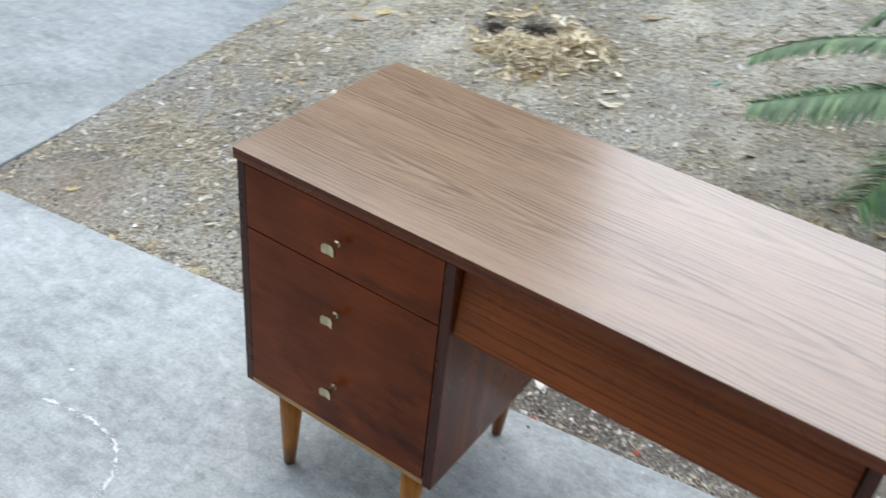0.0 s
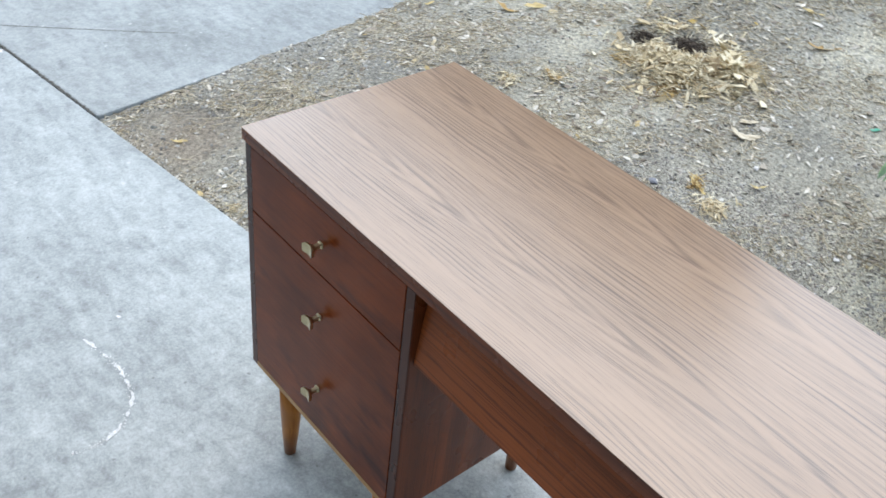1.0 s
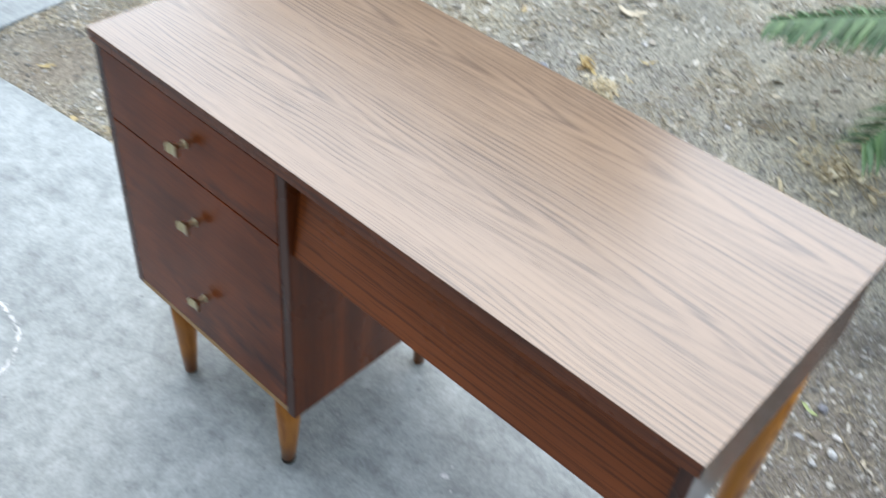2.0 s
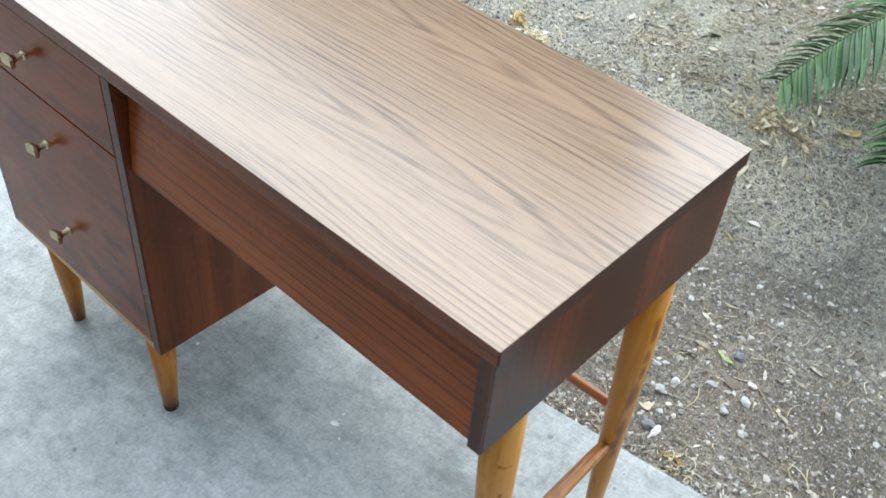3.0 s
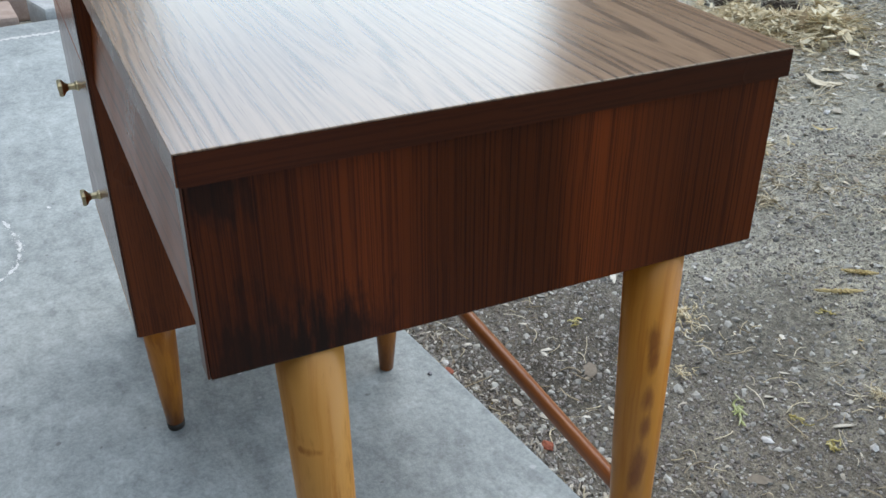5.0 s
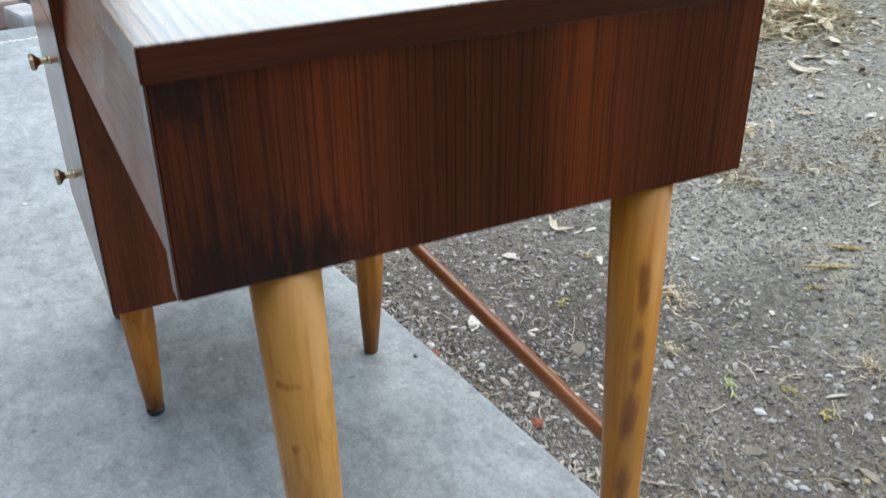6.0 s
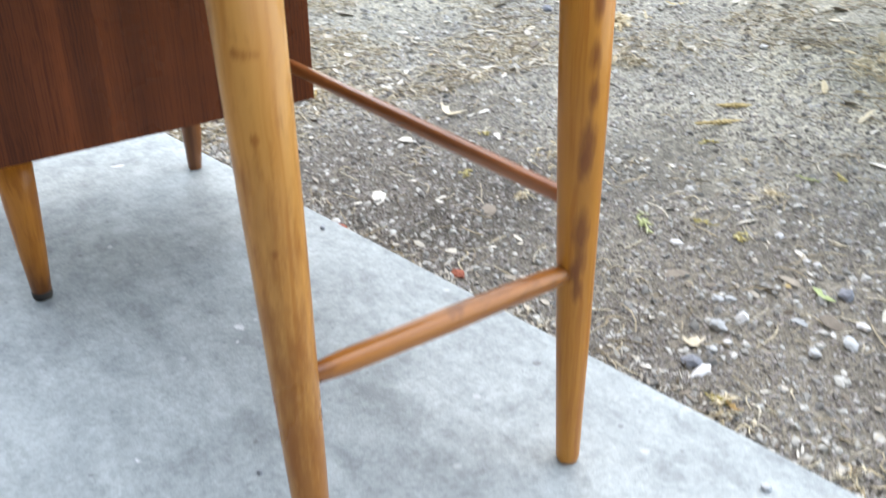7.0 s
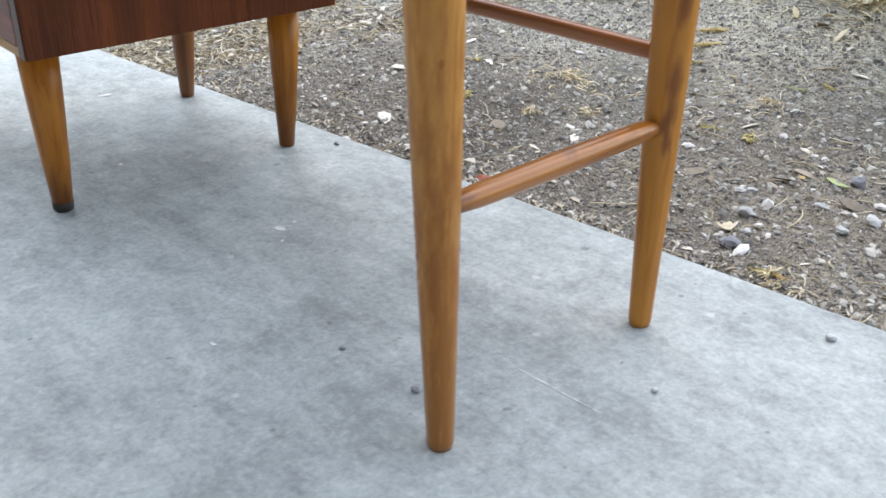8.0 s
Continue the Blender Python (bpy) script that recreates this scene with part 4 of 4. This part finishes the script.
sprig("green_sprig", 0.753, 0.843, 0.012, 9, 0.035, SPRIG_GREEN, "ragged fading green sprig on the soil", 102, -42, 0.075)
leaf("green_leaf", 1.051, 0.874, 0.042, 0.013, -5, GREEN_LEAF, "pale green leaf beside a slate pebble", 0.1)
sprig("green_sprig", 0.846, 1.122, 0.008, 5, 0.022, SPRIG_GREEN, "small pale green sprig on the soil", 103, 16, 0.035)
sprig("seed_sprig", 0.876, 1.166, 0.008, 5, 0.024, SPRIG, "narrow yellow seed sprig on the soil", 104, -44, 0.04)
stone(0.828, 0.836, 0.013, 0.007, 0.004, 35, WHITE_CHIP, "flat white stone flake on the soil")
stone(0.448, 1.026, 0.012, 0.007, 0.004, 27, WHITE_CHIP, "flat white stone flake on the soil")
leaf("dry_leaf", 0.215, 0.876, 0.058, 0.024, 15, PALE_LEAF, "pale curled leaf on the soil", 0.35)
sprig("seed_sprig", 0.333, 0.859, 0.012, 6, 0.02, SPRIG, "small yellow seed sprig on the soil", 105)
sprig("seed_sprig", 0.433, 0.746, 0.012, 6, 0.02, SPRIG, "small yellow seed sprig on the soil", 106)
sprig("seed_sprig", 0.822, 0.9, 0.008, 5, 0.02, SPRIG, "narrow yellow seed sprig on the soil", 107, 20, 0.03)
sprig("seed_sprig", 0.889, 0.91, 0.015, 8, 0.022, SPRIG, "tangled yellow seed sprig on the soil", 108)
leaf("tan_leaf", 0.046, 1.445, 0.06, 0.02, -12, YELLOW_LEAF, "yellowed leaf on the soil")
leaf("dry_leaf", 1.001, 0.676, 0.03, 0.018, 40, PALE_LEAF, "cream leaf fragment near the slab edge")
sprig("seed_sprig", 1.085, 0.613, 0.01, 5, 0.02, SPRIG, "tan sprig against the slab edge", 109, 8, 0.05)
leaf("tan_leaf", 1.115, 0.612, 0.03, 0.009, 4, TAN_LEAF, "tan shard of leaf against the slab edge", 0.4, 0.8)
leaf("yellow_leaf", 0.91, 1.64, 0.07, 0.035, 70, YELLOW_LEAF, "golden curled leaf under the palm", 0.3)
leaf("mint_scrap", 0.214, 2.068, 0.03, 0.022, 20, MINT, "mint-green scrap on the soil", 0.2)


# ---- loose litter ----
def open_soil(x, y):
    return y > slab_edge(x) + 0.004 and x > side_edge(y) + 0.004


def spots_on_soil(count, r, near=0.5, x0=-1.7, x1=1.9, y1=3.6, bare=0.0, drifts=0.0):
    """Places on the open soil; a share of them lies in the strip nearest the slab, and they may gather in drifts."""
    got = []
    while len(got) < count:
        x = r.uniform(x0, x1)
        y = slab_edge(x) + (r.random() ** 1.5 * 1.0 if r.random() < near else r.uniform(0, y1 - 0.3))
        if open_soil(x, y) and not (math.hypot(x - 1.05, y - 0.75) < 0.95 and r.random() < bare):
            if drifts and r.random() < drifts * min(max(0.5 - 1.6 * lump(x, y, 3.1, 21.0) - 0.9 * lump(x, y, 9.0, 31.0), 0.0), 1.0):
                continue
            if math.hypot(x + 1.1, y - 0.42) < 0.2 and r.random() < 0.85:
                continue
            got.append((x, y, soil_height(x, y)))
    return np.array(got)


def turns(count, rs, tilt):
    """Rotation matrices: any heading, and a tilt of up to so many radians."""
    a, b, c = rs.uniform(0, 6.283, count), rs.normal(0, tilt, count), rs.normal(0, tilt, count)
    ca, sa, cb, sb, cc, sc = np.cos(a), np.sin(a), np.cos(b), np.sin(b), np.cos(c), np.sin(c)
    m = np.empty((count, 3, 3))
    m[:, 0] = np.stack([ca * cb, ca * sb * sc - sa * cc, ca * sb * cc + sa * sc], 1)
    m[:, 1] = np.stack([sa * cb, sa * sb * sc + ca * cc, sa * sb * cc - ca * sc], 1)
    m[:, 2] = np.stack([-sb, cb * sc, cb * cc], 1)
    return m


def strew(base, faces, places, size, rs, tilt, jitter=0.0):
    """Copies of a small shape, each with its own size (x, y, z), heading and tilt."""
    count, k = len(places), len(base)
    shape = base[None] * size[:, None, :]
    if jitter:
        shape = shape * (1 + rs.uniform(-jitter, jitter, (count, k, 1)))
    verts = np.einsum("nij,nkj->nki", turns(count, rs, tilt), shape) + places[:, None]
    return verts.reshape(-1, 3), (np.asarray(faces)[None] + (np.arange(count) * k)[:, None, None]).reshape(-1, 3)


def ico():
    own = bmesh.new()
    bmesh.ops.create_icosphere(own, subdivisions=1, radius=1.0)
    v = np.array([x.co[:] for x in own.verts])
    f = np.array([[x.index for x in y.verts] for y in own.faces])
    own.free()
    return v, f


def straw_shape():
    """A bent three-sided stalk, one unit long."""
    v, f = [], []
    for i in range(4):
        s = i / 3
        for a in (0.5, 2.594, 4.689):
            v.append((s - 0.5, 0.5 * math.cos(a) + 14 * (s - 0.5) ** 2, 0.5 * math.sin(a) + 8 * (s * (1 - s))))
    for i in range(3):
        for k in range(3):
            a, b = i * 3 + k, i * 3 + (k + 1) % 3
            f += [(a, b, b + 3), (a, b + 3, a + 3)]
    return np.array(v), np.array(f)


def flake_shape():
    """A thin irregular flake, folded a little, with an upper and a lower face."""
    rim = [(1.0, 0.1), (0.35, 0.62), (-0.45, 0.5), (-1.0, -0.05), (-0.4, -0.55), (0.5, -0.48)]
    v = [(x, y, 0.18 * abs(y)) for x, y in rim] + [(x * 0.97, y * 0.97, 0.18 * abs(y) - 0.06) for x, y in rim]
    f = [(0, 1, 5), (1, 2, 4), (1, 4, 5), (2, 3, 4), (6, 11, 7), (7, 10, 8), (7, 11, 10), (8, 10, 9)]
    for k in range(6):
        j = (k + 1) % 6
        f += [(k, k + 6, j + 6), (k, j + 6, j)]
    return np.array(v), np.array(f)


def build_litter():
    rs, r = np.random.RandomState(5), random.Random(5)
    v, f = ico()
    n = 36000
    s = np.clip(rs.lognormal(math.log(0.0031), 0.5, n), 0.001, 0.0095)
    size = np.stack([s, s * rs.uniform(0.6, 1, n), s * rs.uniform(0.4, 0.8, n)], 1)
    p = spots_on_soil(n, r, 0.6, bare=0.4)
    p[:, 2] -= s * 0.05
    vv, ff = strew(v, f, p, size, rs, 0.5, 0.36)
    tagged(new("gravel", raw_mesh("gravel", vv, ff, GRAVEL)), "fine mixed grit and pebbles strewn over the soil", "gravel", kind="stuff")

    # dense small crumbs on the bare ground round the end of the desk
    v = np.array([(1, 0, 0), (-1, 0, 0), (0, 1, 0), (0, -1, 0), (0, 0, 1), (0, 0, -1)], float)
    f = np.array([(0, 2, 4), (2, 1, 4), (1, 3, 4), (3, 0, 4), (2, 0, 5), (1, 2, 5), (3, 1, 5), (0, 3, 5)])
    n = 82000
    x = rs.uniform(-0.2, 1.75, n)
    y = slab_edge(x) + 0.003 + rs.uniform(0, 1, n) ** 1.5 * 1.2
    keep = (np.hypot(x - 0.63, (y - 1.03) * 1.3) > 0.15) | (rs.uniform(0, 1, n) < 0.25)
    x, y, n = x[keep], y[keep], int(keep.sum())
    p = np.stack([x, y, [soil_height(a, b) for a, b in zip(x, y)]], 1)
    s = np.clip(rs.lognormal(math.log(0.002), 0.45, n), 0.0009, 0.0065)
    vv, ff = strew(v, f, p, np.stack([s, s * rs.uniform(0.6, 1, n), s * rs.uniform(0.5, 0.9, n)], 1), rs, 0.6, 0.4)
    tagged(new("soil_crumbs", raw_mesh("soil_crumbs", vv, ff, CRUMBS)), "dark grey soil crumbs and fine grit", "soil crumbs", kind="stuff")

    v, f = straw_shape()
    n = 33000
    s = rs.gamma(2.2, 0.012, n) + 0.008
    w = rs.uniform(0.0008, 0.0024, n)
    p = spots_on_soil(n, r, 0.15, bare=0.9, drifts=0.97)
    p[:, 2] += 0.0015
    vv, ff = strew(v, f, p, np.stack([s, w * rs.choice([-1, 1], n), w], 1), rs, 0.12)
    tagged(new("straw_litter", raw_mesh("straw_litter", vv, ff, STRAW)), "short dry straw stalks scattered over the soil", "straw", kind="stuff")

    v, f = flake_shape()
    n = 33000
    s = np.clip(rs.lognormal(math.log(0.0046), 0.66, n), 0.0016, 0.024)
    p = spots_on_soil(n, r, 0.06, bare=0.86, drifts=0.8)
    p[:, 2] += 0.0012
    vv, ff = strew(v, f, p, np.stack([s, s * rs.uniform(0.35, 0.9, n), s], 1), rs, 0.3, 0.2)
    tagged(new("leaf_litter", raw_mesh("leaf_litter", vv, ff, FLAKES)), "small pale bark and leaf flakes over the soil", "leaf litter", kind="stuff")

    # larger bleached scraps, fewer and farther apart
    n = 1500
    s = rs.uniform(0.006, 0.015, n)
    p = spots_on_soil(n, r, 0.05, x1=1.4, bare=0.93, drifts=0.6)
    p[:, 2] += 0.003
    vv, ff = strew(v, f, p, np.stack([s, s * rs.uniform(0.3, 0.7, n), s], 1), rs, 0.35, 0.3)
    tagged(new("bleached_litter", raw_mesh("bleached_litter", vv, ff, BLEACHED)), "bleached leaf scraps scattered over the soil", "leaf litter", kind="stuff")

    # dark clods
    v, f = ico()
    n = 900
    s = rs.uniform(0.0035, 0.0085, n)
    p = spots_on_soil(n, r, 0.3)
    vv, ff = strew(v, f, p, np.stack([s, s * rs.uniform(0.6, 1, n), s * 0.7], 1), rs, 0.5, 0.4)
    tagged(new("soil_clods", raw_mesh("soil_clods", vv, ff, CLODS)), "dark grey clods of dry soil", "soil clods", kind="stuff")

    v, f = flake_shape()
    # a fringe of tan litter caught along the slab's edge
    n = 1300
    xs = rs.uniform(-1.3, 1.9, n)
    p = np.array([(x, slab_edge(x) + 0.006 + abs(rs.normal(0, 0.02)), 0) for x in xs])
    p[:, 2] = [soil_height(x, y) + 0.003 for x, y, _ in p]
    s = rs.uniform(0.0025, 0.0085, n)
    vv, ff = strew(v, f, p, np.stack([s, s * rs.uniform(0.25, 0.6, n), s], 1), rs, 0.5, 0.35)
    tagged(new("edge_litter", raw_mesh("edge_litter", vv, ff, FLAKES)), "tan litter caught along the concrete edge", "leaf litter", kind="stuff")


build_litter()


def tuft(name, x, y, wide, count, long, material, label, category, seed, height=0.008, holes=()):
    """A heap of dry stalks and strips lying over one another."""
    rs = np.random.RandomState(seed)
    got = []
    while len(got) < count:
        a, q = rs.uniform(0, 6.283), wide * abs(rs.normal(0, 0.5))
        px, py = x + q * math.cos(a), y + q * math.sin(a) * 0.85
        if any(math.hypot(px - hx, py - hy) < hr for hx, hy, hr in holes):
            continue
        got.append((px, py, soil_height(px, py) + 0.003 + height * max(0, 1 - (q / wide) ** 2) * rs.uniform(0.2, 1)))
    v, f = straw_shape()
    s, w = rs.uniform(0.35, 1.0, count) * long, rs.uniform(0.0009, 0.0024, count)
    a, b = strew(v, f, np.array(got), np.stack([s, w * rs.choice([-1, 1], count), w], 1), rs, 0.3)
    v, f = flake_shape()
    m = count // 3
    s = rs.uniform(0.09, 0.28, m) * long
    c, d = strew(v, f, np.array(got[:m]) + (0, 0, 0.004), np.stack([s, s * rs.uniform(0.25, 0.6, m), s], 1), rs, 0.5, 0.2)
    return tagged(new(name, raw_mesh(name, np.concatenate([a, c]), np.concatenate([b, d + len(a)]), material)), label, category, kind="stuff")


HOLLOWS = ((-0.45, 1.975, 0.095), (-0.6, 1.91, 0.07))
tuft("thatch_pile", -0.43, 1.9, 0.24, 1500, 0.11, PILE_STRAW, "heap of dry palm fibre and leaves with dark hollows", "straw pile", 21, 0.04, HOLLOWS)
tuft("thatch_pile", -0.27, 1.97, 0.15, 230, 0.2, PILE_STRAW, "fan of long dry stalks beside the heap", "straw pile", 36, 0.03, HOLLOWS)
# these two clumps paint the hollows' shade with dark stalks
tuft("hollow_filler", -0.45, 1.985, 0.085, 420, 0.05, HOLLOW_SHADE, "litter coloured dark for the shade in the hollow of the heap", "leaf litter", 34, 0.004)
tuft("hollow_filler", -0.6, 1.915, 0.06, 240, 0.045, HOLLOW_SHADE, "litter coloured dark for the shade in the hollow of the heap", "leaf litter", 35, 0.004)
tuft("straw_tuft", 0.12, 1.41, 0.07, 110, 0.07, PILE_STRAW, "small tuft of pale dry straw on the soil", "straw", 22)
tuft("straw_tuft", -0.723, 1.405, 0.06, 60, 0.07, PILE_STRAW, "small tuft of dry straw on the soil", "straw", 23)
tuft("straw_tuft", -0.64, 1.53, 0.06, 60, 0.05, PILE_STRAW, "small tuft of tan straw on the soil", "straw", 24)
tuft("straw_tuft", 0.844, 1.039, 0.035, 26, 0.03, PILE_STRAW, "sprig of pale straw on the soil", "straw", 25)
tuft("straw_tuft", 0.515, 0.914, 0.1, 90, 0.03, PILE_STRAW, "patch of pale straw on the soil", "straw", 26)
tuft("straw_tuft", 0.639, 0.819, 0.03, 22, 0.022, PILE_STRAW, "sprig of yellow straw on the soil", "straw", 27)
tuft("straw_tuft", 0.566, 0.762, 0.025, 18, 0.022, PILE_STRAW, "sprig of yellow straw on the soil", "straw", 28)
tuft("straw_tuft", 0.75, 1.55, 0.2, 260, 0.09, PILE_STRAW, "yellowed dead frond litter under the palm", "straw", 29)
tuft("straw_tuft", -0.55, 0.36, 0.06, 70, 0.04, PILE_STRAW, "tan straw caught at the slab edge", "straw", 30)
tuft("straw_tuft", -0.72, 0.365, 0.04, 40, 0.03, PILE_STRAW, "pale litter at the slab edge", "straw", 31)
for k, x in enumerate((1.12, 1.27, 1.42)):
    tuft("straw_tuft", x, slab_edge(x) + 0.03, 0.055, 20, 0.026, PILE_STRAW, "pale straw caught along the concrete edge", "straw", 50 + k, 0.006)
tuft("straw_tuft", 0.3, 1.28, 0.07, 60, 0.06, STRAW, "patch of pale straw on the soil", "straw", 32)
tuft("straw_tuft", -0.9, 1.14, 0.08, 60, 0.06, STRAW, "patch of pale straw on the soil", "straw", 33)


# ---- marks and stones on the concrete ----
def chalk_arc():
    own = thing("chalk_mark", (-0.27, -0.17, 0), "broken white chalk arc drawn on the concrete", "chalk mark")
    for k, pts in enumerate((
        [(-0.458, -0.176), (-0.436, -0.168), (-0.415, -0.163)],
        [(-0.39, -0.158), (-0.375, -0.154)],
        [(-0.345, -0.149), (-0.318, -0.148), (-0.296, -0.151)],
        [(-0.29, -0.151), (-0.262, -0.153)],
        [(-0.25, -0.157), (-0.228, -0.165), (-0.21, -0.177)],
        [(-0.2, -0.185), (-0.19, -0.196)],
        [(-0.178, -0.212), (-0.166, -0.228), (-0.151, -0.258)])):
        part("chalk_stroke", ribbon(pts, 0.009, 0.0, 60 + k, 0.0008), CHALK, own)
    rs = random.Random(77)
    dust = bmesh.new()
    for _ in range(150):
        # a half ellipse through the strokes
        a = rs.uniform(-0.35, 2.2)
        q = 1 + rs.gauss(0, 0.03)
        x, y, w = -0.318 + 0.168 * q * math.cos(a), -0.282 + 0.134 * q * math.sin(a), rs.uniform(0.0008, 0.0024)
        dust.faces.new([dust.verts.new((x + w * rs.uniform(0.6, 1.2) * math.cos(b), y + w * rs.uniform(0.6, 1.2) * math.sin(b), 0.0009)) for b in (0.3, 1.6, 2.9, 4.1, 5.3)])
    tagged(part("chalk_dust", dust, CHALK, own, "powdery chalk crumbs"), kind="stuff")
    part("chalk_stroke", ribbon([(-0.491, -0.078), (-0.48, -0.071)], 0.010, 0.0, 70, 0.0008), CHALK, own, "stray chalk dab")


chalk_arc()
single("scratch", ribbon([(1.04, 0.23), (1.062, 0.231), (1.142, 0.237)], 0.0017, 0.0, 80, 0.0006), CHALK, "thin white scratch on the concrete", "scratch")


def fleck(x, y, w, seed):
    """A thin ragged spot of old paint."""
    own = bmesh.new()
    r = random.Random(seed)
    turn = r.uniform(0, 6.28)
    rim = []
    for k in range(13):
        a, q = 6.28319 * k / 13, w * r.uniform(0.45, 1.1)
        c, d = q * math.cos(a), 0.6 * q * math.sin(a)
        rim.append(own.verts.new((x + c * math.cos(turn) - d * math.sin(turn), y + c * math.sin(turn) + d * math.cos(turn), 0.0008)))
    own.faces.new(rim)
    return own


for k, (x, y, w) in enumerate(((-0.002, 0.279, 0.014), (0.625, 0.222, 0.011), (0.3, 0.16, 0.005), (0.26, -0.33, 0.006), (0.8, 0.02, 0.005), (0.62, 0.248, 0.004), (0.655, 0.205, 0.004))):
    single("paint_fleck", fleck(x, y, w, 90 + k), CHALK, "small white fleck on the concrete", "fleck", "white flecks on the concrete")


def block(name, x0, x1, y0, y1, z0, z1, turn, material, label, seed):
    own = box(x0, x1, y0, y1, z0, z1, 0.014)
    c = Vector(((x0 + x1) / 2, (y0 + y1) / 2, 0))
    m = Matrix.Translation(c) @ pose(0, 0, 0, 0, 0, turn) @ Matrix.Translation(-c)
    for v in own.verts:
        v.co = m @ (v.co + 0.008 * Vector((lump(v.co.x, v.co.y, 9, seed), lump(v.co.y, v.co.z, 9, seed + 2), lump(v.co.z, v.co.x, 9, seed + 4) * (v.co.z > z0 + 0.02))))
    single(name, own, material, label, "edging stone", "stones along the border strip")


block("edging_stone", -2.29, -2.09, 0.025, 0.12, -0.09, 0.035, 16, GREY_STONE, "pale grey squared edging stone", 3)
block("edging_stone", -2.36, -2.11, -0.28, -0.045, -0.09, 0.008, 4, PINK_STONE, "flat pinkish sandstone edging stone", 5)
block("edging_stone", -2.38, -2.11, -0.56, -0.28, -0.09, 0.015, 9, PINK_STONE, "flat pinkish sandstone edging stone", 7)
block("edging_stone", -2.66, -2.40, -0.1, 0.06, -0.09, 0.02, 6, PINK_STONE, "flat reddish sandstone edging stone", 9)

# unseen wall behind the soil, added so the desk top reflects a dark patch
single("unseen_wall_back", box(-9.9, -2.1, 7.0, 7.3, -0.3, 7.2, 0.0), BLOCKER_BROWN, "unseen dull brown wall added to darken the desk top's reflection", "wall", kind="structure")
# unseen walls and an overhang round the walk, added to block sky and glare
single("unseen_wall_far", box(-9.3, -9.0, -6.0, 1.35, -0.3, 5.0, 0.0), BLOCKER_GREY, "unseen grey-brown wall added beyond the pavement to trim the glare", "wall", kind="structure")
single("unseen_wall_near", box(-2.6, 4.1, -2.65, -2.45, -0.1, 2.9, 0.0), BLOCKER_GREY, "unseen grey-brown wall added behind the camera to block sky light", "wall", kind="structure")
single("unseen_wall_side", box(3.9, 4.1, -2.44, 1.6, -0.1, 2.9, 0.0), BLOCKER_GREY, "unseen grey-brown side wall added to block sky light", "wall", kind="structure")
single("eave", box(-2.8, 4.3, -2.75, -1.25, 2.91, 3.05, 0.0), BLOCKER_GREY, "unseen overhang added behind the camera to block high sky light", "eave", kind="structure")
